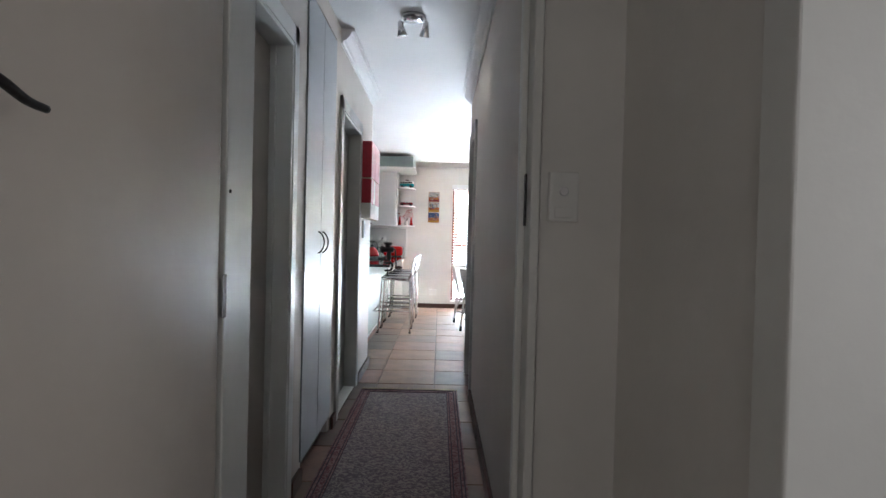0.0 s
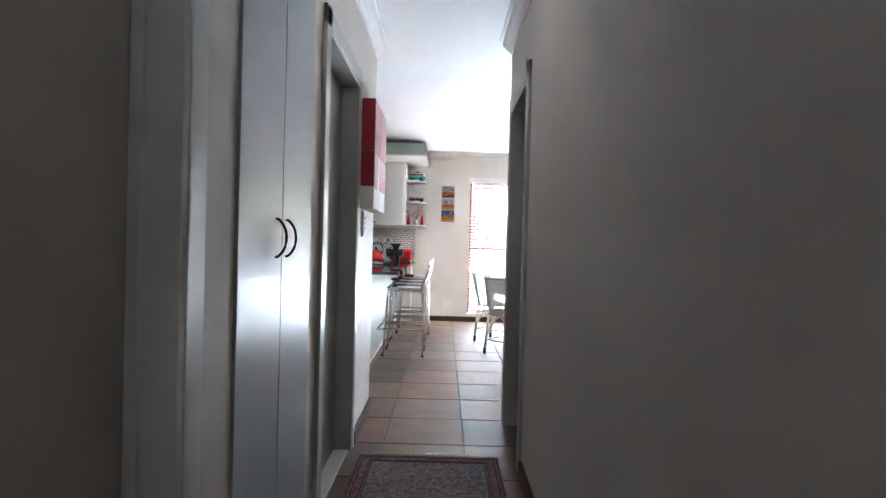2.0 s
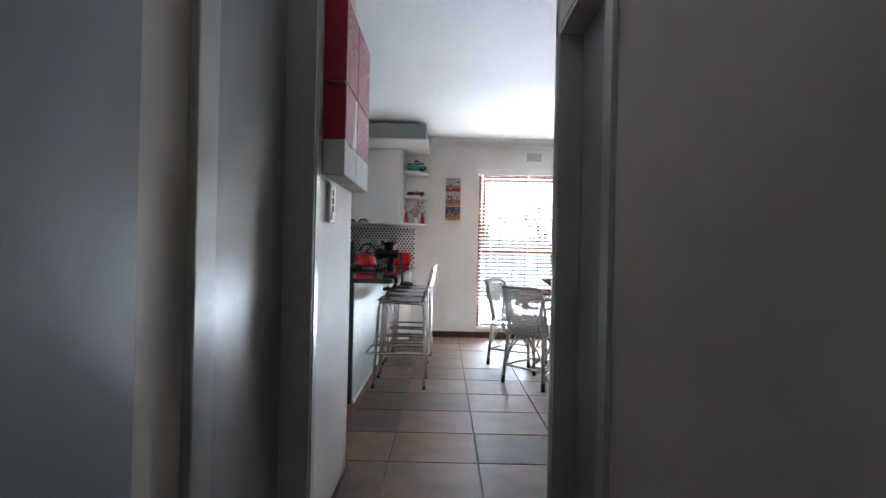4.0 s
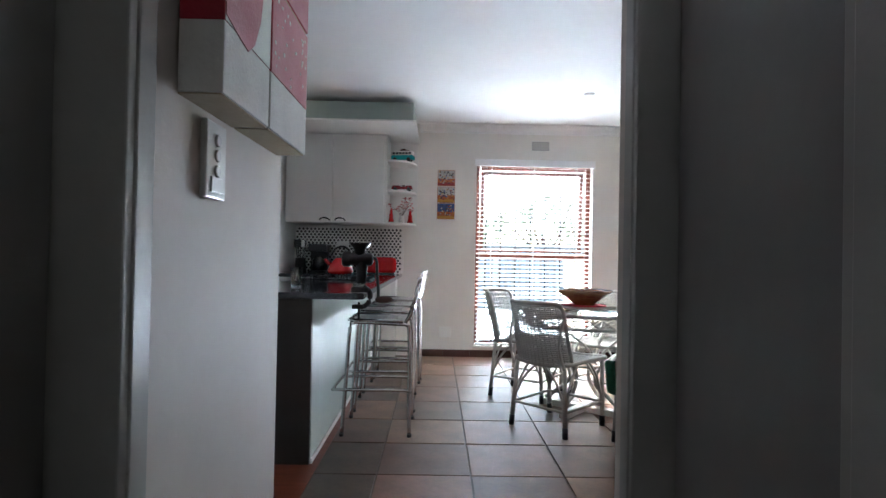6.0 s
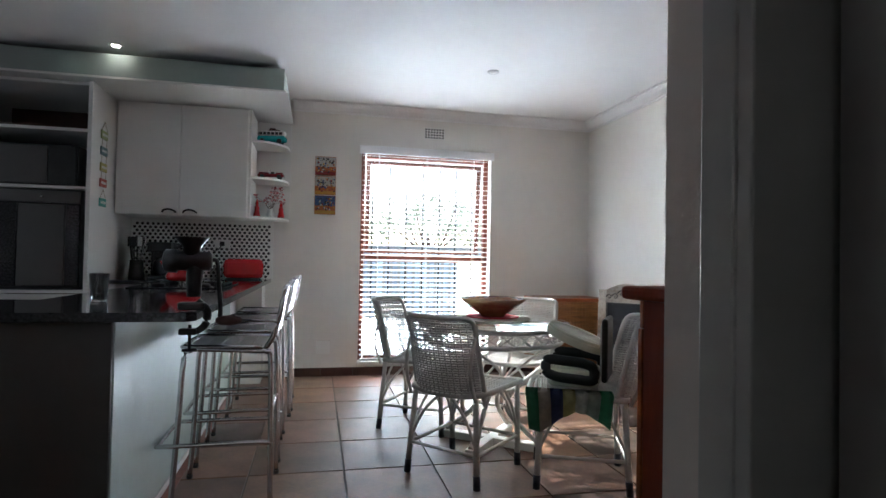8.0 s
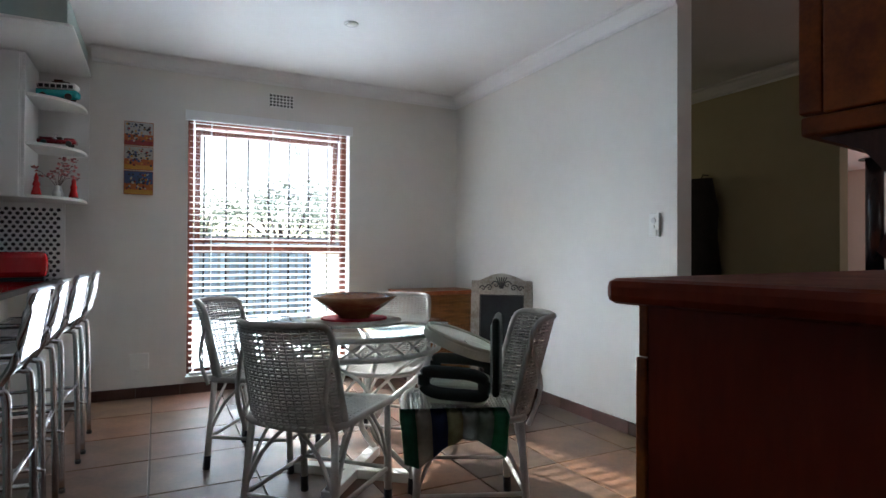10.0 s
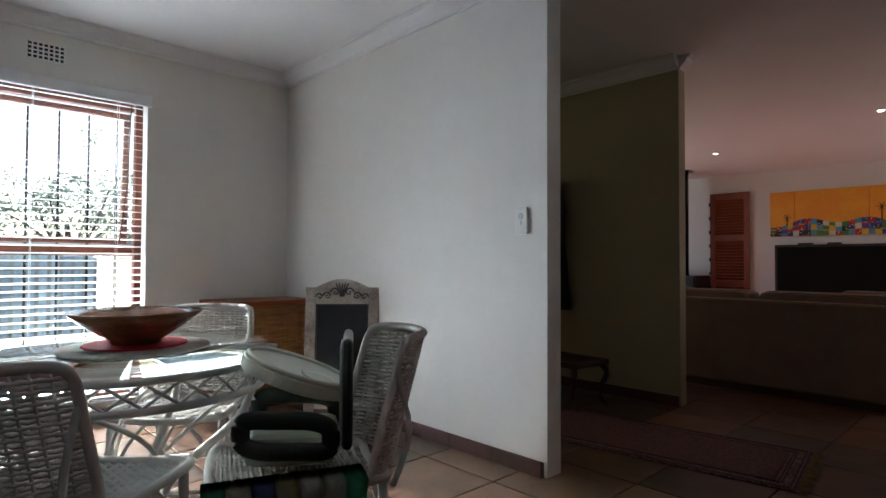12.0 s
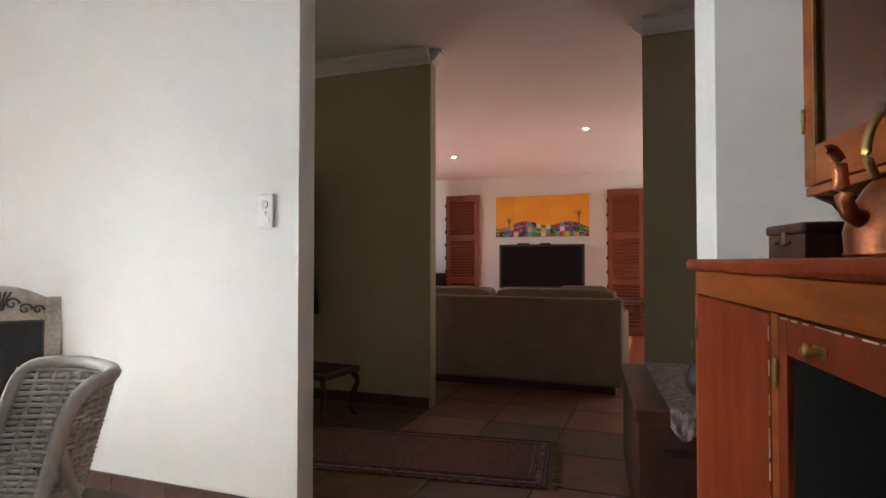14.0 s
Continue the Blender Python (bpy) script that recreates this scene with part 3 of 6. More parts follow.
def runner(name, label, w, l, colors, m):
    """A flat patterned rug with raised border bands and a fringe at both ends, centred at its middle."""
    r = thing(name, label, "rug")
    field, border, line = colors
    boxes("rug_body", border, r, [(-w / 2, w / 2, -l / 2, l / 2, 0, 0.008)], 0.003)
    boxes("field", field, r, [(-w / 2 + 0.085, w / 2 - 0.085, -l / 2 + 0.10, l / 2 - 0.10, 0.008, 0.0105)])
    for a in (0.012, 0.03, 0.068, 0.082):
        boxes("border_line", line, r, [(s * (w / 2 - a) - 0.003, s * (w / 2 - a) + 0.003, -l / 2 + a, l / 2 - a, 0.008, 0.0098) for s in (-1, 1)]
              + [(-w / 2 + a, w / 2 - a, s * (l / 2 - a) - 0.003, s * (l / 2 - a) + 0.003, 0.008, 0.0098) for s in (-1, 1)])
    bm = bmesh.new()
    rnd = random.Random(4)
    for s in (-1, 1):
        n = int(w / 0.012)
        for k in range(n):
            x = -w / 2 + (k + 0.5) * w / n
            e = 0.035 + 0.025 * rnd.random()
            dx = rnd.uniform(-0.014, 0.014)
            tube(bm, [(x, s * l / 2, 0.005), (x + dx * 0.5, s * (l / 2 + e * 0.5), 0.007), (x + dx, s * (l / 2 + e), 0.004)], 0.0028, 4)
    tagged(part("fringe", bm, M["gold"], r, "cream knotted fringe"), kind="stuff")
    r.matrix_world = m
    return r


rug_a = rug_material("rug_field_cream", (0.27, 0.225, 0.21), (0.1, 0.03, 0.03), (0.07, 0.045, 0.07), 0.75, 4)
rug_b = rug_material("rug_border_red", (0.13, 0.045, 0.05), (0.1, 0.03, 0.03), (0.27, 0.18, 0.17), 0.75, 4)
rug_c = material("rug_line_blue", (0.045, 0.03, 0.04), 0.95)
rug_d = rug_material("rug_field_rose", (0.17, 0.075, 0.065), (0.1, 0.03, 0.03), (0.09, 0.04, 0.045), 0.75, 4)
runner("runner_rug", "long faded red and cream patterned runner on the corridor tiles", 0.75, 3.3, (rug_a, rug_b, rug_c), pose(0.085, 3.93, 0.001, 0, 0, 0))
runner("entrance_rug", "dark rose patterned rug with a fringe on the entrance tiles", 0.68, 2.1, (rug_d, rug_b, rug_c), pose(3.69, 8.70, 0.001, 0, 0, 7.5))

# ---- canvases ----
def canvas(y0, y1, z0, z1, cut):
    c = thing("canvas_picture", "deep-edged red and white canvas with pale blossom on the corridor wall", "picture", "canvases on the corridor wall")
    x0, x1 = LX + 0.004, LX + 0.082
    cut = min(max(cut, z0), z1)
    if cut < z1:
        boxes("upper_field", M["redcanvas"], c, [(x0, x1, y0, y1, cut, z1)], 0.002)
    if cut > z0:
        boxes("lower_field", M["whitecanvas"], c, [(x0, x1, y0, y1, z0, cut)], 0.002)
    if cut > z0 and y0 < 6.0:
        # the rounded lower point of a pink heart on the lower canvas
        bm = bmesh.new()
        heart = [(y0, z1 - 0.001), (y0, 1.490), (y0 + 0.07, 1.474), (y0 + 0.115, 1.466), (y0 + 0.15, 1.49), (y0 + 0.185, 1.55), (y0 + 0.20, 1.62), (y0 + 0.20, z1 - 0.001)]
        prism(bm, heart, 0.0, 0.0016)
        bmesh.ops.transform(bm, matrix=Matrix(((0, 0, 1, x1 + 0.0012), (1, 0, 0, 0), (0, 1, 0, 0), (0, 0, 0, 1))), verts=bm.verts)
        bmesh.ops.recalc_face_normals(bm, faces=bm.faces[:])
        part("heart", bm, M["pinkcanvas"], c, "muted pink painted heart")
        boxes("white_field", M["whitecanvas"], c, [(x1, x1 + 0.0012, y0 + 0.002, y1 - 0.002, cut, z1 - 0.002)])
    elif cut < z1:
        boxes("pink_field", M["pinkcanvas"], c, [(x1, x1 + 0.001, y0 + 0.002, y1 - 0.002, cut, z1 - 0.002)], label="muted pink painted field")
    boxes("canvas_edge", M["kraft"], c, [(x0, x1 - 0.004, y0 + 0.003, y1 - 0.003, z0 - 0.003, z0 + 0.001)])
    bm = bmesh.new()
    rnd = random.Random(int(y0 * 100 + z0 * 10))
    for k in range(34):
        yy, zz = rnd.uniform(y0 + 0.02, y1 - 0.02), z0 + (z1 - z0) * (0.35 + 0.6 * rnd.random())
        if zz > cut + 0.01 and not (z0 < 1.5 and y0 < 6.0):
            s = rnd.uniform(0.002, 0.0045)
            box(bm, x1 + 0.001, x1 + 0.0022, yy - s, yy + s, zz - s, zz + s)
    if bm.verts:
        tagged(part("blossom", bm, M["whitecanvas"], c, "pale painted blossom"), kind="stuff")
    else:
        bm.free()
    return c


canvas(5.83, 6.09, 1.69, 1.99, 1.6)
canvas(6.10, 6.43, 1.69, 1.99, 1.6)
canvas(5.83, 6.09, 1.355, 1.68, 1.48)
canvas(6.10, 6.43, 1.355, 1.68, 1.48)


# ---- ceiling lights ----
def spot_bar():
    s = thing("ceiling_spotlight", "chrome ceiling spotlight with two tilted heads, one lit", "lamp")
    bm = bmesh.new()
    lathe(bm, [(0.0, 0), (0.075, 0), (0.075, -0.014), (0.068, -0.022), (0.0, -0.022)][::-1], (0, 0, CZ), 28)
    part("ceiling_plate", bm, M["chrome"], s)
    for u, on in ((-0.06, False), (0.06, True)):
        bm = bmesh.new()
        tube(bm, [(u * 0.8, 0, CZ - 0.02), (u * 1.1, -0.005, CZ - 0.05)], 0.006)
        part("arm", bm, M["chrome"], s)
        bm = bmesh.new()
        lathe(bm, [(0.006, 0.06), (0.016, 0.05), (0.02, 0.015), (0.031, -0.03), (0.028, -0.03), (0.014, 0.0)], sides=20)
        bmesh.ops.transform(bm, matrix=pose(u * 1.15, -0.015, CZ - 0.095, 25 if on else 5, 8 if on else -10), verts=bm.verts)
        head = part("lamp_head", bm, M["chrome"], s, "chrome lamp head")
        bm = bmesh.new()
        lathe(bm, [(0.0, 0), (0.026, 0), (0.024, 0.004), (0.0, 0.008)], (0, 0, -0.028), 20)
        bmesh.ops.transform(bm, matrix=pose(u * 1.15, -0.015, CZ - 0.095, 25 if on else 5, 8 if on else -10), verts=bm.verts)
        part("bulb", bm, M["lamp_glow"] if on else M["silver"], head, "lit bulb" if on else "unlit bulb")
    s.matrix_world = pose(0.11, 4.55, 0)


spot_bar()


def downlight(x, y, z, tilt=0.0, on=True):
    s = thing("downlight", "small lit downlight in the ceiling" if on else "small downlight in the ceiling, off", "lamp", "ceiling downlights")
    bm = bmesh.new()
    lathe(bm, [(0.026, 0.004), (0.045, 0.004), (0.045, -0.004), (0.036, -0.007), (0.026, -0.002)], sides=24)
    part("ring", bm, M["silver"], s)
    bm = bmesh.new()
    lathe(bm, [(0.0, 0.003), (0.025, 0.003), (0.025, -0.006), (0.015, -0.010), (0.0, -0.011)][::-1], sides=20)
    part("bulb", bm, M["lamp_glow"] if on else M["plate"], s)
    s.matrix_world = pose(x, y, z, 0, tilt, 0)


downlight(-1.262, 9.95, CZ - 0.004)
downlight(1.394, 9.775, CZ - 0.004, on=False)
downlight(7.75, 9.55, CZ - 0.004 - (7.75 - 4.84) * 0.0526, 3.0)
downlight(6.93, 7.81, CZ - 0.004 - (6.93 - 4.84) * 0.0526, 3.0)

# ---- window ----
win = thing("window_1", "tall meranti-framed window with a top sash ajar", "window")
win["kind"] = "structure"
fy0, fy1 = FY + 0.10, FY + 0.16
boxes("window_frame", M["frame"], win, [(WX0, WX0 + 0.045, fy0, fy1, WZ0, WZ1), (WX1 - 0.045, WX1, fy0, fy1, WZ0, WZ1), (WX0 + 0.055, WX1 - 0.055, fy0, fy1, WZ1 - 0.055, WZ1),
    (WX0 + 0.055, WX1 - 0.055, fy0, fy1, WZ0, WZ0 + 0.06), (WX0 + 0.055, WX1 - 0.055, fy0, fy1, 1.06, 1.13)], 0.004)
boxes("sash", M["frame"], win, [(WX0 + 0.06, WX0 + 0.10, fy1, fy1 + 0.04, 1.14, WZ1 - 0.06), (WX1 - 0.10, WX1 - 0.06, fy1, fy1 + 0.04, 1.14, WZ1 - 0.06), (WX0 + 0.10, WX1 - 0.10, fy1, fy1 + 0.04, WZ1 - 0.10, WZ1 - 0.06),
    (WX0 + 0.10, WX1 - 0.10, fy1, fy1 + 0.04, 1.14, 1.18)], 0.003).matrix_world = Matrix.Translation((0, fy1, WZ1 - 0.06)) @ pose(0, 0, 0, 4) @ Matrix.Translation((0, -fy1, -WZ1 + 0.06))
for z0, z1 in ((WZ0 + 0.055, 1.065), (1.13, WZ1 - 0.055)):
    p = boxes("pane", M["glass"], win, [(WX0 + 0.05, WX1 - 0.05, FY + 0.128, FY + 0.132, z0, z1)])
    p.visible_shadow = False
boxes("window_sill", M["trim"], win, [(WX0 - 0.01, WX1 + 0.01, FY - 0.025, fy0, WZ0 - 0.012, WZ0 + 0.014)], 0.004)
for k in range(7):
    bm = bmesh.new()
    x = WX0 + 0.13 + k * (WX1 - WX0 - 0.26) / 6
    tube(bm, [(x, fy1 + 0.07, WZ0 + 0.02), (x, fy1 + 0.07, WZ1 - 0.02)], 0.008, 6)
    part("security_bar", bm, M["iron"], win)

blind = thing("venetian_blind", "white venetian blind lowered over the window with its slats open", "blind")
boxes("head_rail", M["blind"], blind, [(WX0 - 0.02, WX1 + 0.02, FY - 0.035, FY - 0.004, WZ1 - 0.03, WZ1 + 0.045)], 0.004)
boxes("bottom_rail", M["blind"], blind, [(WX0 + 0.02, WX1 - 0.02, FY + 0.01, FY + 0.06, WZ0 + 0.016, WZ0 + 0.036)], 0.005)
bm = bmesh.new()
box(bm, WX0 + 0.015, WX1 - 0.015, -0.0205, 0.0205, -0.0012, 0.0012)
slat = part("slat", bm, M["blind"], blind)
NS = 41
for k in range(NS):
    s = slat if k == 0 else new("slat", slat.data)
    s.parent = blind
    s.matrix_world = pose(0, FY + 0.035, WZ0 + 0.07 + k * (WZ1 - WZ0 - 0.11) / (NS - 1), 10 + 1.5 * math.sin(k * 1.7))
for k, x in enumerate((WX0 + 0.17, (WX0 + WX1) / 2, WX1 - 0.17)):
    for dy in (0.009, 0.061):
        bm = bmesh.new()
        tube(bm, [(x, FY + dy, WZ0 + 0.03), (x, FY + dy, WZ1 - 0.02)], 0.0012, 4)
        part("ladder_cord", bm, M["blind"], blind)
bm = bmesh.new()
tube(bm, [(WX1 - 0.10, FY + 0.002, WZ1 - 0.03), (WX1 - 0.12, FY + 0.002, 1.5), (WX1 - 0.16, FY + 0.002, 1.15)], 0.004, 6)
part("tilt_wand", bm, M["frame"], blind, "brown tilt wand")

vent = thing("air_vent", "white air brick with a grid of square holes above the window", "vent")
boxes("backing", M["black"], vent, [(1.105, 1.30, FY - 0.004, FY - 0.001, 2.25, 2.355)])
for k in range(8):
    boxes("vertical_rib", M["plate"], vent, [(1.10 + k * 0.0275, 1.109 + k * 0.0275, FY - 0.009, FY - 0.004, 2.245, 2.36)])
for k in range(5):
    boxes("cross_rib", M["plate"], vent, [(1.112, 1.293, FY - 0.0088, FY - 0.004, 2.245 + k * 0.0258, 2.2535 + k * 0.0258)])


def painted_panels():
    """Three small bright painted panels hung one under the other."""
    d = thing("wall_plaque", "three small bright orange and blue painted panels in a column", "picture")
    cols = {"orange": (0.42, 0.12, 0.025), "blue": (0.05, 0.09, 0.22), "white": (0.45, 0.44, 0.42), "red": (0.25, 0.02, 0.02), "yellow": (0.5, 0.25, 0.03), "black": (0.02, 0.02, 0.025)}
    pm = {k: material("plaque_" + k, v, 0.5, vary=0.15, scale=30) for k, v in cols.items()}
    rnd = random.Random(8)
    for k, z in enumerate((1.845, 1.665, 1.485)):
        panel = boxes("panel", pm["orange"], d, [(0.085, 0.275, FY - 0.022, FY - 0.004, z, z + 0.173)], 0.003)
        boxes("upper_band", pm[("white", "white", "blue")[k]], panel, [(0.088, 0.272, FY - 0.0235, FY - 0.022, z + 0.08, z + 0.168)])
        boxes("lower_band", pm[("red", "yellow", "yellow")[k]], panel, [(0.088, 0.272, FY - 0.0235, FY - 0.022, z + 0.004, z + 0.035)])
        for c in ("blue", "red", "white", "yellow", "black", "black"):
            bm = bmesh.new()
            for i in range(11):
                x, zz, s = rnd.uniform(0.1, 0.26), z + rnd.uniform(0.03, 0.155), rnd.uniform(0.004, 0.010)
                lathe(bm, [(s, 0), (s * 0.7, 0.002)], (x, zz, 0), 8)
            bmesh.ops.transform(bm, matrix=Matrix(((1, 0, 0, 0), (0, 0, -1, FY - 0.0236), (0, 1, 0, 0), (0, 0, 0, 1))), verts=bm.verts)
            tagged(part("dab", bm, pm[c], panel), kind="stuff")


painted_panels()
tile_line("baseboard", "brown tile skirting round the dining room", [(EX - 0.006, FY - 0.01, -0.12, FY - 0.01), (EX - 0.008, 8.5, EX - 0.008, FY - 0.02), (EX + 0.11, 8.474, EX, 8.474)][:2])
tile_line("baseboard_corridor", "brown tile skirting along the corridor", [(RX - 0.008, 2.7, RX - 0.008, 5.38), (LX + 0.008, 6.485, LX + 0.008, 5.74), (LX + 0.008, 4.77, LX + 0.008, 4.64), (LX + 0.008, 3.87, LX + 0.008, 3.69)])
tile_line("baseboard_entrance", "brown tile skirting in the entrance", [(4.612, 8.64, 4.612, 11.8), (4.612, 4.95, 4.612, 7.21)])

# ---- kitchen ----
bulk = structure("trim_bulkhead", M["bulkhead"], [(-3.6, -0.144, 10.01, FY - 0.002, 2.315, 2.475)], 0.004, "sage green boxed bulkhead over the kitchen units", "bulkhead")
bm = bmesh.new()
prism(bm, [(-3.6, 10.0), (-0.135, 10.0), (-0.118, 10.02), (-0.118, FY - 0.002), (-3.6, FY - 0.002)], 2.298, 2.313)
tagged(part("pelmet", bm, M["kitchen"]), "white board pelmet under the green bulkhead", "pelmet")

wallcab = thing("wall_cupboard", "white wall cupboard with two closed doors and cup handles", "cupboard")
boxes("carcass", M["kitchen"], wallcab, [(-1.44, -0.45, 10.585, FY - 0.002, 1.40, 2.296)], 0.002)
for x0, x1, hx in ((-1.435, -0.969, -1.04), (-0.963, -0.455, -0.885)):
    dd = boxes("cupboard_door", M["kitchen"], wallcab, [(x0, x1, 10.562, 10.582, 1.403, 2.29)], 0.003)
    bm = bmesh.new()
    tube(bm, smooth_path([(hx - 0.05, 10.56, 1.425), (hx - 0.035, 10.535, 1.438), (hx, 10.528, 1.446), (hx + 0.035, 10.535, 1.438), (hx + 0.05, 10.56, 1.425)], 4), 0.008)
    part("handle", bm, M["iron"], dd, "dark cup handle")

shelfu = thing("corner_shelf", "open white end shelf with rounded boards beside the wall cupboard", "shelf")
boxes("side_panel", M["kitchen"], shelfu, [(-0.448, -0.43, 10.585, FY - 0.002, 1.40, 2.296)])
boxes("back_panel", M["kitchen"], shelfu, [(-0.428, -0.13, FY - 0.014, FY - 0.002, 1.40, 2.296)])
for z in (1.40, 1.73, 2.035):
    bm = bmesh.new()
    out = [(-0.429, FY - 0.015), (-0.429, 10.60)] + [(-0.42 + 0.28 * math.sin(a * math.pi / 20), FY - 0.10 - 0.33 * math.cos(a * math.pi / 20)) for a in range(0, 11)] + [(-0.14, FY - 0.015)]
    prism(bm, out[::-1], z, z + 0.018)
    part("shelf_board", bm, M["kitchen"], shelfu)


def toy_bus(at, turn):
    b = thing("toy_bus", "turquoise and white toy bus with a roof rack on the shelf", "toy")
    teal, white = material("toy_turquoise", (0.03, 0.38, 0.42), 0.25, coat=0.5), M["kitchen"]
    boxes("lower_body", teal, b, [(-0.12, 0.12, -0.045, 0.045, 0.02, 0.068)], 0.014)
    boxes("upper_body", white, b, [(-0.112, 0.114, -0.042, 0.042, 0.069, 0.112)], 0.016)
    boxes("side_window", M["black"], b, [(-0.10 + i * 0.034, -0.074 + i * 0.034, -0.0445, -0.0415, 0.075, 0.097) for i in range(6)])
    boxes("windscreen", M["black"], b, [(-0.1145, -0.108, -0.03, 0.03, 0.076, 0.097)])
    boxes("roof_rack", M["darkwood"], b, [(-0.03, 0.07, -0.03, 0.03, 0.115, 0.12), (-0.02, 0.03, -0.022, 0.022, 0.12, 0.135)], 0.002)
    for x in (-0.075, 0.07):
        for s in (-1, 1):
            bm = bmesh.new()
            lathe(bm, [(0.02, -0.006), (0.022, 0), (0.02, 0.006), (0.012, 0.007)], sides=16)
            bmesh.ops.transform(bm, matrix=pose(x, s * 0.041, 0.022, 90 * s), verts=bm.verts)
            part("wheel", bm, M["plate"] if s > 5 else M["black"], b)
    b.matrix_world = pose(*at, 0, 0, turn)


def toy_car(at, turn):
    b = thing("toy_car", "dark red open-topped toy car on the shelf", "toy")
    red = material("toy_dark_red", (0.22, 0.02, 0.025), 0.2, coat=0.6)
    boxes("body", red, b, [(-0.11, 0.11, -0.035, 0.035, 0.016, 0.045), (-0.10, -0.02, -0.03, 0.03, 0.045, 0.055), (0.04, 0.10, -0.03, 0.03, 0.045, 0.052)], 0.01)
    boxes("seats", M["darkwood"], b, [(0.0, 0.03, -0.025, 0.025, 0.045, 0.062)], 0.006)
    bm = bmesh.new()
    tube(bm, [(-0.02, -0.03, 0.05), (-0.008, -0.028, 0.078), (-0.008, 0.028, 0.078), (-0.02, 0.03, 0.05)], 0.003, 6)
    part("windscreen_frame", bm, M["chrome"], b)
    for x in (-0.07, 0.07):
        for s in (-1, 1):
            bm = bmesh.new()
            lathe(bm, [(0.017, -0.006), (0.019, 0), (0.017, 0.006)], sides=16)
            bmesh.ops.transform(bm, matrix=pose(x, s * 0.033, 0.019, 90 * s), verts=bm.verts)
            part("wheel", bm, M["black"], b)
    b.matrix_world = pose(*at, 0, 0, turn)


toy_bus((-0.28, 10.76, 2.054), -12)
toy_car((-0.28, 10.74, 1.749), -6)
for x, y in ((-0.385, 10.70), (-0.195, 10.80)):
    c = thing("red_ornament", "small red cone ornament on the bottom shelf", "ornament", "red cone ornaments")
    bm = bmesh.new()
    lathe(bm, [(0.03, 0), (0.028, 0.02), (0.018, 0.06), (0.022, 0.075), (0.012, 0.10), (0.015, 0.112), (0.004, 0.15)], sides=16)
    part("cone", bm, M["red"], c)
    bm = bmesh.new()
    lathe(bm, [(0.033, 0), (0.031, 0.008)], (0, 0, -0.0), 16)
    part("foot", bm, M["darkwood"], c)
    c.location = (x, y, 1.4185)
vase = thing("blossom_vase", "small pale vase with red and white paper blossom", "vase")
bm = bmesh.new()
lathe(bm, [(0.028, 0), (0.034, 0.03), (0.022, 0.07), (0.024, 0.08), (0.018, 0.08)], sides=20)
part("jar", bm, M["silver"], vase)
bm, bm2 = bmesh.new(), bmesh.new()
rnd = random.Random(3)
for k in range(16):
    a, r = rnd.uniform(0, 6.28), rnd.uniform(0.03, 0.12)
    tip = (r * math.cos(a), r * math.sin(a) * 0.6, 0.13 + 0.13 * rnd.random())
    tube(bm, [(0, 0, 0.06), (tip[0] * 0.4, tip[1] * 0.4, 0.13), tip], 0.0014, 4)
    for i in range(7):
        s = rnd.uniform(0.004, 0.009)
        p = Vector(tip) + Vector((rnd.uniform(-1, 1), rnd.uniform(-1, 1), rnd.uniform(-1, 1))) * 0.025
        box(bm2, p.x - s, p.x + s, p.y - s * 0.5, p.y + s * 0.5, p.z - s * 0.6, p.z + s * 0.6)
tagged(part("twigs", bm, M["darkwood"], vase), kind="stuff")
tagged(part("blossom", bm2, material("blossom_pink", (0.6, 0.3, 0.3), 0.7, island=0.6, second=(0.25, 0.02, 0.03), scale=30), vase), kind="stuff")
vase.location = (-0.285, 10.80, 1.4185)
jar = thing("white_figurine", "small white ornament at the front of the shelf", "ornament")
bm = bmesh.new()
lathe(bm, [(0.018, 0), (0.02, 0.03), (0.009, 0.042), (0.012, 0.06), (0.003, 0.075)], sides=14)
part("body", bm, M["plate"], jar)
jar.location = (-0.27, 10.69, 1.4185)

# tall unit
tall = thing("tall_unit", "tall white kitchen unit with open shelves and built-in oven", "cupboard")
boxes("side_panel", M["kitchen"], tall, [(-1.475, -1.447, 10.10, FY - 0.002, 0, 2.296)], 0.002)
boxes("side_panel", M["kitchen"], tall, [(-2.40, -2.372, 10.10, FY - 0.002, 0, 2.296)], 0.002)
boxes("back_panel", M["darkwood"], tall, [(-2.37, -1.477, FY - 0.02, FY - 0.004, 0.05, 2.294)])
for z in (0.10, 0.80, 1.53, 1.94, 2.27):
    boxes("shelf_board", M["kitchen"], tall, [(-2.37, -1.477, 10.12, FY - 0.022, z, z + 0.022)], 0.001)
boxes("lower_door", M["kitchen"], tall, [(-2.368, -1.48, 10.10, 10.118, 0.10, 0.795)], 0.002)
oven = thing("wall_oven", "black glass built-in double oven in the tall unit", "oven")
boxes("body", M["black"], oven, [(-2.35, -1.495, 10.14, 10.9, 0.825, 1.525)], 0.004)
boxes("glass_door", M["granite"], oven, [(-2.33, -1.90, 10.112, 10.138, 0.85, 1.42), (-1.60, -1.515, 10.112, 10.138, 0.85, 1.42)], 0.004)
# lighter panel between the dark doors, put in for a reflection
boxes("steel_door", M["steel"], oven, [(-1.895, -1.605, 10.108, 10.138, 0.85, 1.42)], 0.006, "lighter centre panel imitating a reflection in the oven front")
boxes("control_panel", M["steel"], oven, [(-2.33, -1.515, 10.114, 10.138, 1.43, 1.515)], 0.002)
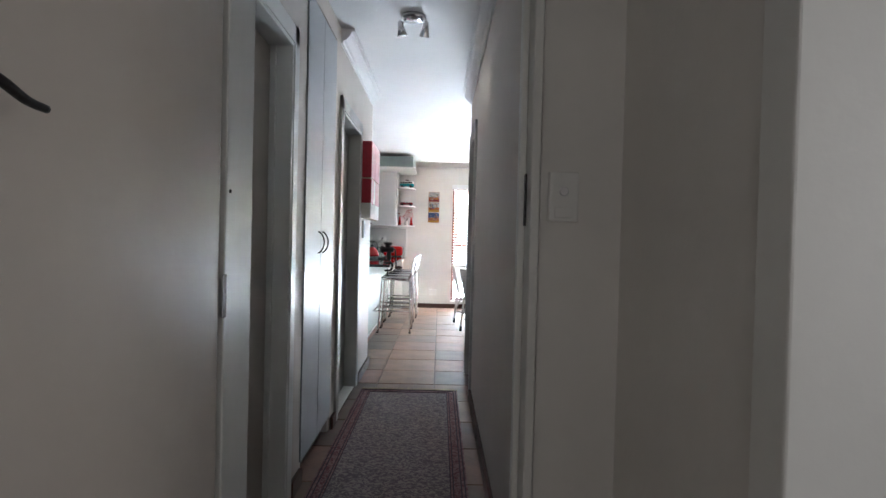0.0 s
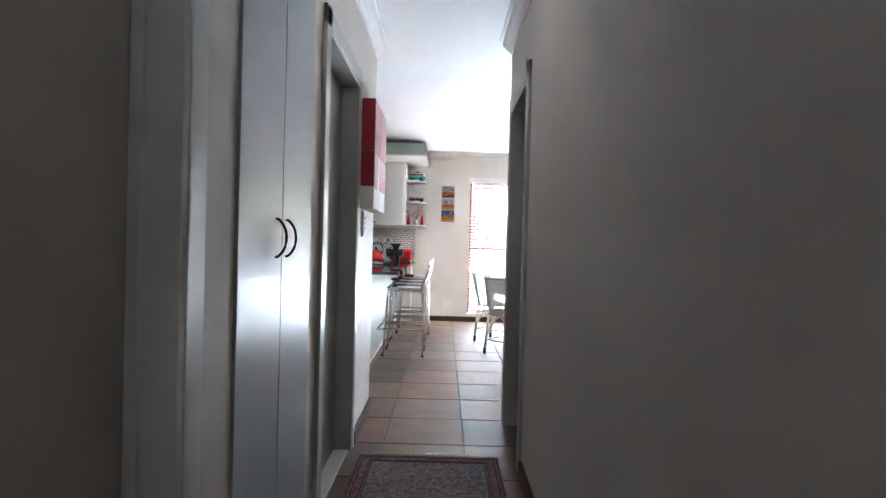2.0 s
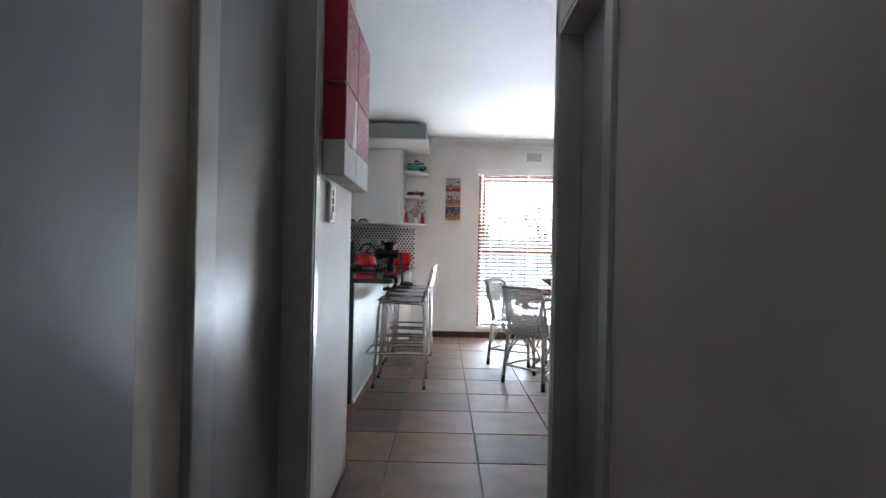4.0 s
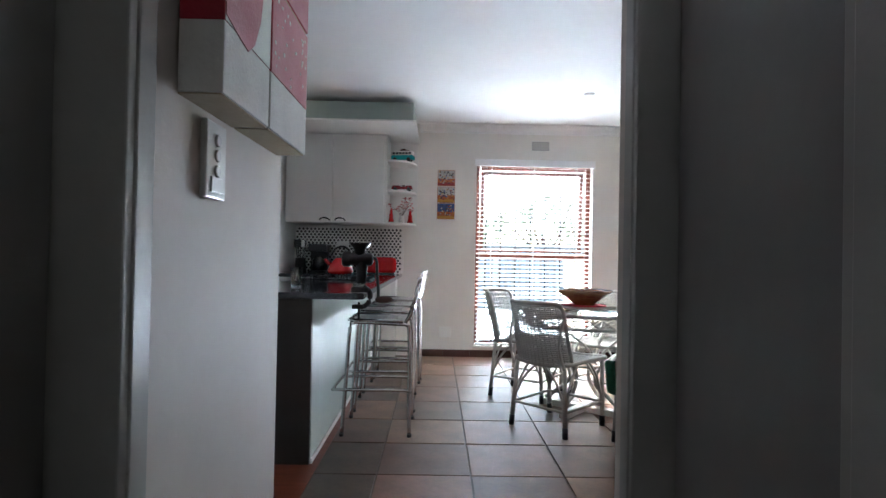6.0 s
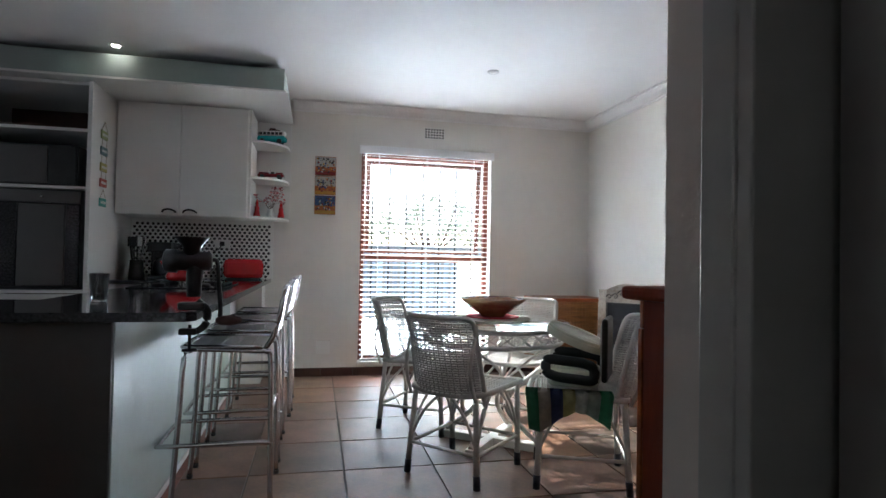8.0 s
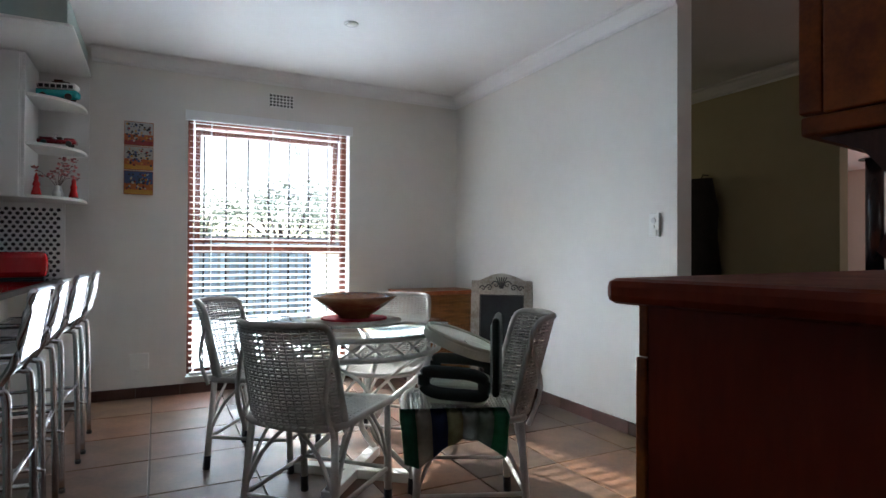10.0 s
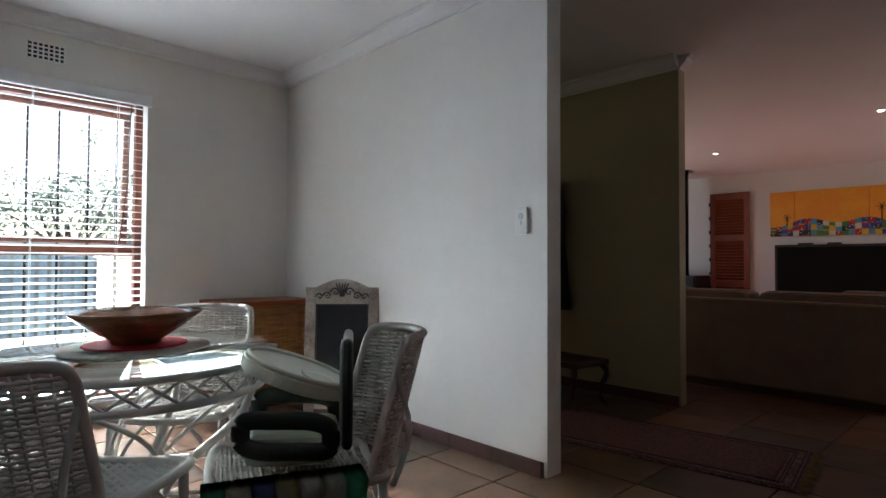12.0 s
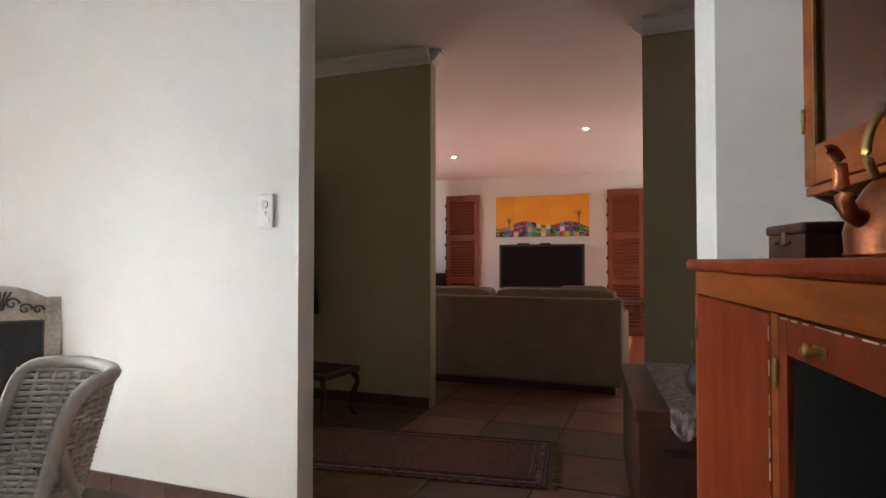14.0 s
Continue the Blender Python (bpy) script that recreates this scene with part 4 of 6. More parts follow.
for k in range(2):
    bm = bmesh.new()
    lathe(bm, [(0.010, 0), (0.009, 0.014), (0.0, 0.015)], sides=16)
    bmesh.ops.transform(bm, matrix=pose(-2.05 + k * 0.30, 10.113, 1.472, 90), verts=bm.verts)
    part("knob", bm, M["chrome"], oven)
mw = thing("microwave", "microwave with a pale steel front on the tall unit's shelf", "microwave")
boxes("body", M["black"], mw, [(-2.32, -1.56, 10.19, 10.66, 1.555, 1.85)], 0.006)
boxes("door", M["steel"], mw, [(-2.31, -1.75, 10.172, 10.188, 1.57, 1.835)], 0.003, "dull steel door")
boxes("control_panel", M["black"], mw, [(-1.745, -1.57, 10.174, 10.188, 1.57, 1.835)], 0.002)
bsk = thing("dark_tray", "dark flat tray on the top shelf of the tall unit", "tray")
bm = bmesh.new()
lathe(bm, [(0.24, 0), (0.33, 0.02), (0.34, 0.045), (0.335, 0.045), (0.3, 0.02)], sides=28, squash=(1, 0.7))
part("bowl", bm, M["darkwood"], bsk)
bsk.location = (-1.9, 10.5, 1.9635)

# hanging word sign: five little boards, the writing unreadable
hs = thing("hanging_sign", "string of five small coloured wooden boards on the unit's side", "sign")
for k, (z, c) in enumerate(((1.93, (0.4, 0.45, 0.22)), (1.81, (0.16, 0.26, 0.28)), (1.69, (0.5, 0.45, 0.15)), (1.575, (0.45, 0.09, 0.07)), (1.43, (0.1, 0.38, 0.33)))):
    board = boxes("board", material("sign_board", c, 0.6, vary=0.2, scale=30), hs, [(-1.446, -1.438, 10.26, 10.39, z, z + 0.062)], 0.002)
    boxes("lettering", M["plate"], board, [(-1.4378, -1.437, 10.28 + i * 0.017, 10.29 + i * 0.017, z + 0.022, z + 0.04) for i in range(6)])
    bm = bmesh.new()
    if k in (0, 4):
        tube(bm, [(-1.44, 10.27, z + 0.06), (-1.44, 10.325, z + 0.13), (-1.44, 10.38, z + 0.06)], 0.0015, 4)
    else:
        for yy in (10.28, 10.37):
            tube(bm, [(-1.44, yy, z + 0.06), (-1.44, yy, z + 0.115)], 0.0015, 4)
    part("string", bm, M["gold"], hs)

# counters and bar
base = thing("bar_counter", "pale green painted breakfast bar base", "counter")
boxes("front_panel", M["bar"], base, [(-0.58, -0.54, 7.80, 10.42, 0, 0.85)], 0.004)
boxes("end_panel", M["shadedend"], base, [(-1.9, -0.545, 7.785, 7.82, 0, 0.85)], 0.003, "brown end panel, darkened in colour as the unlit side")
boxes("body", M["kitchen"], base, [(-0.98, -0.585, 7.83, 10.40, 0.05, 0.85), (-1.9, -0.985, 7.83, 8.30, 0.05, 0.85)], 0.002)
boxes("base_trim", M["trim"], base, [(-0.539, -0.531, 7.80, 10.42, 0, 0.03)], 0.002)
wt = thing("worktop", "polished black granite worktop with an overhang", "worktop")
bm = bmesh.new()
prism(bm, [(-1.95, 7.755), (-0.31, 7.755), (-0.28, 7.785), (-0.28, FY - 0.003), (-1.444, FY - 0.003), (-1.444, 10.40), (-1.0, 10.40), (-1.0, 8.35), (-1.95, 8.35)], 0.853, 0.885)
bmesh.ops.bevel(bm, geom=[e for e in bm.edges if abs(e.verts[0].co.z - e.verts[1].co.z) < 0.001], offset=0.004, segments=2, affect="EDGES")
part("slab", bm, M["granite"], wt)
bu = thing("base_unit", "white base units under the worktop at the wall", "cupboard")
boxes("carcass", M["kitchen"], bu, [(-1.444, -0.55, 10.44, FY - 0.003, 0.0, 0.852)], 0.002)
for k in range(2):
    dd = boxes("cupboard_door", M["kitchen"], bu, [(-1.44 + k * 0.23, -1.215 + k * 0.23, 10.418, 10.438, 0.1, 0.84)], 0.002)
wall_end = structure("trim_bar_end", M["wall"], [(-0.535, -0.33, 10.75, FY - 0.002, 0, 0.85)], 0.003, "white painted nib wall under the worktop", "nib wall")

sp = thing("splashback", "white mosaic splashback with round black dots", "tiles")
boxes("backing", M["plate"], sp, [(-1.444, -0.285, FY - 0.010, FY - 0.001, 0.887, 1.398)], label="white glossy backing")
bm = bmesh.new()
step = 0.030
for j in range(int(0.49 / step)):
    for i in range(int(1.16 / step / 1.4) + 1):
        x = -1.42 + (i + (0.5 if j % 2 else 0)) * step * 1.4
        z = 0.903 + j * step
        if x < -0.30:
            r = 0.0128
            vs = [bm.verts.new((x + r * math.cos(k * math.pi / 4 + 0.39), FY - 0.0115, z + r * math.sin(k * math.pi / 4 + 0.39))) for k in range(8)]
            wsx = [bm.verts.new((v.co.x, FY - 0.0095, v.co.z)) for v in vs]
            bm.faces.new(vs[::-1])
            for k in range(8):
                bm.faces.new((vs[k], vs[(k + 1) % 8], wsx[(k + 1) % 8], wsx[k]))
bmesh.ops.recalc_face_normals(bm, faces=bm.faces[:])
tagged(part("black_dots", bm, M["black"], sp, "round black mosaic dots"), kind="stuff")
boxes("edge_strip", M["plate"], sp, [(-0.284, -0.268, FY - 0.012, FY - 0.001, 0.887, 1.398)], 0.001)
wall_switch("wall_socket", "white double socket on the dotted splashback", 0.13, 0.075, [(0.03, 0.01, 0.006)], pose(-0.93, FY - 0.012, 1.19))
wall_switch("wall_socket", "white double socket on the dotted splashback beside the kettle lead", 0.13, 0.075, [(0.03, 0.01, 0.006)], pose(-0.70, FY - 0.012, 1.19))

toaster = thing("toaster", "shiny red toaster on the granite worktop", "toaster")
bm = bmesh.new()
box(bm, -0.16, 0.16, -0.09, 0.09, 0.012, 0.175, 0.035)
part("body", bm, M["red"], toaster)
boxes("slot", M["black"], toaster, [(-0.11, 0.11, -0.035, -0.012, 0.1745, 0.177), (-0.11, 0.11, 0.012, 0.035, 0.1745, 0.177)], label="black slots")
boxes("base", M["black"], toaster, [(-0.14, 0.14, -0.075, 0.075, 0, 0.014)], 0.003, "black base")
boxes("lever", M["black"], toaster, [(0.158, 0.178, -0.014, 0.014, 0.11, 0.122)], 0.003, "black lever")
toaster.matrix_world = pose(-0.49, 10.80, 0.8855, 0, 0, 4)


def hob_kettle():
    k = thing("kettle", "red enamel whistling kettle with a black handle on the hob", "kettle")
    bm = bmesh.new()
    lathe(bm, [(0.085, 0), (0.105, 0.012), (0.108, 0.03), (0.085, 0.085), (0.05, 0.125), (0.042, 0.132)], sides=28)
    part("body", bm, M["red"], k)
    bm = bmesh.new()
    lathe(bm, [(0.044, 0.131), (0.03, 0.142), (0.01, 0.146), (0.01, 0.156), (0.014, 0.164), (0.004, 0.17)], sides=20)
    part("lid", bm, M["black"], k, "black lid")
    bm = bmesh.new()
    tube(bm, smooth_path([(0.07, 0, 0.07), (0.11, 0, 0.10), (0.13, 0, 0.125)], 4), 0.018, 10, 0.011)
    part("spout", bm, M["red"], k)
    bm = bmesh.new()
    tube(bm, smooth_path([(-0.08, 0, 0.10), (-0.085, 0, 0.17), (-0.03, 0, 0.225), (0.04, 0, 0.21), (0.075, 0, 0.15)], 5), 0.009)
    part("handle", bm, M["black"], k, "black arched handle")
    k.matrix_world = pose(-0.70, 9.55, 0.9205, 0, 0, 200)


hob_kettle()
hob = thing("gas_hob", "black gas hob with cast iron pan supports on the worktop", "hob")
boxes("plate", M["granite"], hob, [(-0.95, -0.42, 9.25, 9.95, 0.8855, 0.892)], 0.002)
for x in (-0.82, -0.56):
    for y in (9.43, 9.77):
        bm = bmesh.new()
        lathe(bm, [(0.04, 0), (0.04, 0.012), (0.03, 0.018)], (x, y, 0.892), 18)
        part("burner", bm, M["iron"], hob)
        bm = bmesh.new()
        for a in range(4):
            c, s = math.cos(a * math.pi / 2 + 0.78), math.sin(a * math.pi / 2 + 0.78)
            tube(bm, [(x + c * 0.02, y + s * 0.02, 0.916), (x + c * 0.11, y + s * 0.11, 0.916), (x + c * 0.115, y + s * 0.115, 0.894)], 0.0045, 6)
        part("pan_support", bm, M["iron"], hob)
for k in range(4):
    bm = bmesh.new()
    lathe(bm, [(0.017, 0), (0.016, 0.02), (0, 0.021)], (-0.445, 9.40 + k * 0.1, 0.892), 14)
    part("knob", bm, M["black"], hob)

knives = thing("utensil_stand", "dark stand of kitchen tools on the worktop corner", "utensils")
bm = bmesh.new()
lathe(bm, [(0.06, 0), (0.062, 0.012), (0.05, 0.14), (0.055, 0.15), (0.04, 0.15)], sides=20)
part("pot", bm, M["iron"], knives)
for k in range(7):
    a = k * 0.9
    bm = bmesh.new()
    tube(bm, [(0.02 * math.cos(a), 0.02 * math.sin(a), 0.06), (0.05 * math.cos(a), 0.05 * math.sin(a), 0.27)], 0.006, 6)
    box(bm, 0.05 * math.cos(a) - 0.02, 0.05 * math.cos(a) + 0.02, 0.05 * math.sin(a) - 0.004, 0.05 * math.sin(a) + 0.004, 0.26, 0.34, 0.003)
    part("tool", bm, M["black"] if k % 3 else M["chrome"], knives)
knives.location = (-1.31, 10.72, 0.8855)
cof = thing("coffee_maker", "black coffee maker on the worktop", "coffee maker")
boxes("body", M["black"], cof, [(-0.09, 0.09, 0.02, 0.11, 0, 0.30), (-0.09, 0.09, -0.10, 0.02, 0.22, 0.30), (-0.09, 0.09, -0.10, 0.02, 0, 0.025)], 0.008)
bm = bmesh.new()
lathe(bm, [(0.05, 0.03), (0.062, 0.08), (0.055, 0.14), (0.04, 0.17)], (0, -0.035, 0), 20)
part("jug", bm, M["granite"], cof)
cof.matrix_world = pose(-1.13, 10.76, 0.8855)
lead = thing("kettle_lead", "black power lead looping from the splashback socket", "cable")
bm = bmesh.new()
tube(bm, smooth_path([(-0.70, FY - 0.03, 1.19), (-0.74, FY - 0.06, 1.13), (-0.84, FY - 0.10, 1.14), (-0.90, FY - 0.12, 1.02), (-0.98, FY - 0.16, 0.893), (-1.04, 10.80, 0.90)], 6), 0.004, 6)
part("cord", bm, M["black"], lead)
boxes("plug", M["black"], lead, [(-0.72, -0.68, FY - 0.05, FY - 0.028, 1.17, 1.21)], 0.004)

tumbler = thing("drinking_glass", "clear drinking glass on the black worktop", "glass")
bm = bmesh.new()
lathe(bm, [(0.028, 0.0), (0.03, 0.002), (0.036, 0.115), (0.034, 0.115), (0.028, 0.012), (0.0005, 0.011)], sides=28)
part("wall", bm, M["glass"], tumbler)
tumbler.location = (-0.735, 8.22, 0.8857)


def grinder():
    g = thing("meat_grinder", "old dark cast iron hand grinder clamped to the worktop edge", "meat grinder")
    bm = bmesh.new()
    tube(bm, smooth_path([(0, 0, 0.05), (0, 0, 0.10), (0.004, 0, 0.16)], 4), 0.024, 12, 0.03)
    tube(bm, smooth_path([(0.01, 0, 0.03), (0.045, 0, 0.0), (0.04, 0, -0.05), (0.01, 0, -0.075)], 5), 0.016, 10, 0.012)
    box(bm, -0.05, 0.04, -0.022, 0.022, 0.002, 0.03, 0.006)
    box(bm, -0.045, 0.015, -0.018, 0.018, -0.085, -0.062, 0.005)
    part("clamp_stand", bm, M["iron"], g)
    bm = bmesh.new()
    lathe(bm, [(0.03, -0.10), (0.04, -0.095), (0.042, -0.06), (0.034, -0.055), (0.034, 0.05), (0.02, 0.06)], sides=22)
    bmesh.ops.transform(bm, matrix=pose(0.0, 0, 0.175, 0, 90), verts=bm.verts)
    part("barrel", bm, M["iron"], g)
    bm = bmesh.new()
    lathe(bm, [(0.028, 0), (0.03, 0.03), (0.055, 0.06), (0.058, 0.065), (0.052, 0.065), (0.026, 0.03)], (-0.01, 0, 0.195), 22)
    part("hopper", bm, M["iron"], g)
    bm = bmesh.new()
    tube(bm, smooth_path([(0.05, 0, 0.175), (0.075, 0, 0.175), (0.082, 0, 0.10), (0.09, 0, 0.0), (0.085, 0, -0.035)], 5), 0.008, 8)
    part("crank_arm", bm, M["iron"], g)
    bm = bmesh.new()
    lathe(bm, [(0.008, 0), (0.017, 0.015), (0.019, 0.05), (0.012, 0.085), (0.004, 0.09)], sides=14)
    bmesh.ops.transform(bm, matrix=pose(0.075, 0, -0.035, 0, 90), verts=bm.verts)
    part("crank_handle", bm, M["darkwood"], g, "dark turned wooden grip")
    bm = bmesh.new()
    tube(bm, [(-0.01, 0, -0.14), (-0.01, 0, -0.05)], 0.006, 8)
    tube(bm, [(-0.035, 0, -0.14), (0.015, 0, -0.14)], 0.005, 8)
    part("clamp_screw", bm, M["iron"], g)
    g.matrix_world = pose(-0.30, 7.83, 0.8855, 0, 0, 0)


grinder()


def bar_stool(m):
    """A tube-framed stool; it faces -x, its seat at 0.69 m."""
    s = thing("bar_stool", "chrome tube stool with a slatted metal seat by the breakfast bar", "bar stool", "stools along the breakfast bar")
    for side in (-1, 1):
        y = 0.17 * side
        bm = bmesh.new()
        pts = [(-0.225, y * 1.12, 0.0), (-0.205, y * 1.06, 0.35), (-0.19, y, 0.64), (-0.165, y, 0.672), (-0.13, y, 0.678), (0.10, y, 0.668), (0.145, y, 0.665), (0.165, y, 0.63), (0.172, y * 1.06, 0.35), (0.178, y * 1.12, 0.0)]
        tube(bm, smooth_path(pts, 4), 0.0115, 10)
        part("side_frame", bm, M["chrome"], s)
        for x in (-0.225, 0.178):
            bm = bmesh.new()
            lathe(bm, [(0.014, 0), (0.0145, 0.018)], (x, y * 1.12, 0), 12)
            part("foot_cap", bm, M["black"], s, "black foot cap")
    bm = bmesh.new()
    f = [(0.172, -0.185, 0.20), (0.168, -0.185, 0.25), (0.14, -0.186, 0.275), (-0.24, -0.19, 0.275), (-0.28, -0.16, 0.275), (-0.285, 0, 0.275), (-0.28, 0.16, 0.275), (-0.24, 0.19, 0.275), (0.14, 0.186, 0.275), (0.168, 0.185, 0.25), (0.172, 0.185, 0.20)]
    tube(bm, smooth_path(f, 4), 0.010, 8)
    part("foot_rest", bm, M["chrome"], s)
    bm = bmesh.new()
    tube(bm, [(0.17, -0.178, 0.40), (0.17, 0.178, 0.40)], 0.008, 8)
    part("rear_stretcher", bm, M["chrome"], s)
    bm = bmesh.new()
    tube(bm, smooth_path([(0.14, -0.165, 0.675), (0.185, -0.165, 0.76), (0.215, -0.155, 0.92), (0.222, -0.12, 0.945), (0.222, 0.12, 0.945), (0.215, 0.155, 0.92), (0.185, 0.165, 0.76), (0.14, 0.165, 0.675)], 4), 0.0115, 10)
    part("back_frame", bm, M["chrome"], s)
    bm = bmesh.new()
    for k in range(3):
        y0 = -0.145 + k * 0.1
        box(bm, -0.0045, 0.0045, y0, y0 + 0.09, -0.10, 0.10, 0.002, pose(0.203, 0, 0.84, 0, 9))
    part("back_slat", bm, M["seatmetal"], s)
    for k in range(5):
        x = -0.18 + k * 0.066
        boxes("seat_slat", M["seatmetal"], s, [(x, x + 0.062, -0.165, 0.165, 0.681, 0.689)], 0.003)
    bm = bmesh.new()
    tube(bm, smooth_path([(0.13, -0.178, 0.686), (-0.16, -0.178, 0.69), (-0.20, -0.14, 0.688), (-0.205, 0, 0.684), (-0.20, 0.14, 0.688), (-0.16, 0.178, 0.69), (0.13, 0.178, 0.686)], 4), 0.009, 8)
    part("seat_rim", bm, M["chrome"], s)
    s.matrix_world = m
    return s


st = bar_stool(pose(-0.232, 8.455, 0.001))
for k, y in enumerate((8.99, 9.50, 10.02)):
    copy_thing(st, pose(-0.24 + 0.012 * k, y, 0.001, 0, 0, (2, -3, 1)[k]))

# ---- dining set ----
def wicker_chair(m):
    """A woven chair that faces +y."""
    c = thing("wicker_chair", "white painted wicker dining chair with black-tipped legs", "chair", "wicker chairs round the table")
    W, top = 0.20, 0.80

    def back(u, v):   # u across, v up
        bend = 0.06 * (1 - u * u)
        return Vector(((W - 0.012 * v) * u, -0.205 - 0.10 * v - bend + 0.05 * abs(u) ** 3, 0.43 + (top - 0.43) * v))

    def seat(u, v):   # v from rear to front
        return Vector((u * (0.19 + 0.035 * v), -0.20 + 0.42 * v, 0.435 + 0.012 * v - 0.018 * (1 - u * u)))

    def weave(f, rows, cols, thick=0.0046):
        bm = bmesh.new()
        for j in range(rows):
            v = (j + 0.5) / rows
            d = 0.0032 * (1 if j % 2 else -1)
            pts = []
            for i in range(2 * cols + 1):
                u = -1 + i / cols
                p, q, r = f(u, v), f(u + 0.01, v), f(u, v + 0.01)
                nrm = (q - p).cross(r - p).normalized()
                pts.append(p + nrm * d * math.cos(math.pi * i))
            tube(bm, pts, thick, 4)
        for i in range(cols + 1):
            u = -1 + 2 * i / cols
            tube(bm, [f(u, k / 6) for k in range(7)], thick * 0.95, 4)
        return bm

    tagged(part("backrest", weave(back, 31, 15, 0.0052), M["wicker"], c, "woven white cane backrest"), kind="stuff")
    tagged(part("seat", weave(seat, 32, 14, 0.0052), M["wicker"], c, "woven white cane seat"), kind="stuff")
    bm = bmesh.new()
    rim = [back(-1, 0), back(-1, 0.35), back(-1, 0.7), back(-0.99, 0.93), back(-0.88, 1.02), back(-0.4, 1.03), back(0.4, 1.03), back(0.88, 1.02), back(0.99, 0.93), back(1, 0.7), back(1, 0.35), back(1, 0)]
    tube(bm, smooth_path(rim, 4), 0.013, 8)
    part("back_rim", bm, M["wicker"], c)
    bm = bmesh.new()
    rim = [seat(-1, 0), seat(-1, 0.5), seat(-1, 0.9), seat(-0.8, 1.03), seat(0, 1.06), seat(0.8, 1.03), seat(1, 0.9), seat(1, 0.5), seat(1, 0), seat(0, -0.02)]
    tube(bm, smooth_path(rim, 4, True), 0.014, 8, closed=True)
    part("seat_rim", bm, M["wicker"], c)
    feet = {}
    for sx in (-1, 1):
        for sy in (-1, 1):
            foot = Vector((sx * 0.205, sy * 0.215 - 0.01, 0.0))
            head = seat(sx * 0.93, 0.0 if sy < 0 else 0.92) - Vector((0, 0, 0.01))
            feet[sx, sy] = (foot, head)
            bm = bmesh.new()
            tube(bm, [foot + (head - foot) * 0.12, head], 0.0155, 10, 0.014)
            leg = part("leg", bm, M["wicker"], c)
            bm = bmesh.new()
            tube(bm, [foot, foot + (head - foot) * 0.155], 0.0175, 10)
            part("rubber_foot", bm, M["rubber"], leg, "black rubber foot")
            for ox, oy in ((-sx, 0), (0, -sy)):
                bm = bmesh.new()
                a = foot + (head - foot) * 0.42
                b = head + Vector((ox * 0.15, oy * 0.15, -0.005))
                mid = (a + b) / 2 + Vector((ox * -0.012, oy * -0.012, 0.02))
                tube(bm, smooth_path([a, mid, b], 4), 0.008, 6)
                part("brace", bm, M["wicker"], c)
    for p, q in (((-1, -1), (1, -1)), ((-1, 1), (1, 1)), ((-1, -1), (-1, 1)), ((1, -1), (1, 1))):
        a = feet[p][0] + (feet[p][1] - feet[p][0]) * 0.36
        b = feet[q][0] + (feet[q][1] - feet[q][0]) * 0.36
        bm = bmesh.new()
        tube(bm, [a, b], 0.009, 8)
        part("stretcher", bm, M["wicker"], c)
    for sx in (-1, 1):
        bm = bmesh.new()
        tube(bm, smooth_path([Vector((sx * 0.19, -0.225, 0.41)), Vector((sx * 0.185, -0.275, 0.55)), back(sx * 1.0, 0.8)], 4), 0.009, 6)
        part("back_post", bm, M["wicker"], c)
    c.matrix_world = m
    return c


A = wicker_chair(pose(0.90, 8.57, 0.001, 0, 0, -46))
copy_thing(A, pose(0.83, 9.37, 0.001, 0, 0, -123))
copy_thing(A, pose(1.445, 9.29, 0.001, 0, 0, 139))
copy_thing(A, pose(1.435, 8.355, 0.001, 0, 0, 68))

TX, TY = 1.15, 8.92
table = thing("dining_table", "round glass-topped white cane dining table", "table")
bm = bmesh.new()
lathe(bm, [(0.0005, 0.718), (0.447, 0.718), (0.45, 0.721), (0.45, 0.727), (0.447, 0.730), (0.0005, 0.730)], sides=64)
part("glass_top", bm, M["tableglass"], table, "clear green-tinted glass top").visible_shadow = False
for z, r in ((0.705, 0.425), (0.62, 0.405)):
    bm = bmesh.new()
    tube(bm, [(r * math.cos(a * math.pi / 24), r * math.sin(a * math.pi / 24), z) for a in range(48)], 0.013, 8, closed=True)
    part("hoop", bm, M["wicker"], table)
bm = bmesh.new()
for k in range(28):
    a, b = 2 * math.pi * k / 28, 2 * math.pi * (k + 1) / 28
    for p, q in ((a, b), (b, a)):
        tube(bm, [(0.422 * math.cos(p), 0.422 * math.sin(p), 0.697), (0.407 * math.cos(q), 0.407 * math.sin(q), 0.628)], 0.005, 5)
tagged(part("lattice", bm, M["wicker"], table, "crossed cane lattice"), kind="stuff")
for k in range(4):
    a = math.pi / 4 + k * math.pi / 2 + 0.1
    c, s = math.cos(a), math.sin(a)
    bm = bmesh.new()
    tube(bm, smooth_path([(0.38 * c, 0.38 * s, 0.62), (0.33 * c, 0.33 * s, 0.50), (0.14 * c, 0.14 * s, 0.33), (0.10 * c, 0.10 * s, 0.22), (0.22 * c, 0.22 * s, 0.10), (0.29 * c, 0.29 * s, 0.05)], 5), 0.015, 8)
    part("leg", bm, M["wicker"], table)
    bm = bmesh.new()
    tube(bm, smooth_path([(0.36 * c, 0.36 * s, 0.62), (0.2 * c - 0.1 * s, 0.2 * s + 0.1 * c, 0.5), (0.05 * c - 0.12 * s, 0.05 * s + 0.12 * c, 0.36)], 4), 0.008, 6)
    part("brace", bm, M["wicker"], table)
    boxes("base_beam", M["trim"], table, [(0.0, 0.30, -0.03, 0.03, 0.0, 0.045)], 0.005).matrix_world = pose(TX * 0, TY * 0, 0, 0, 0, math.degrees(a))
bm = bmesh.new()
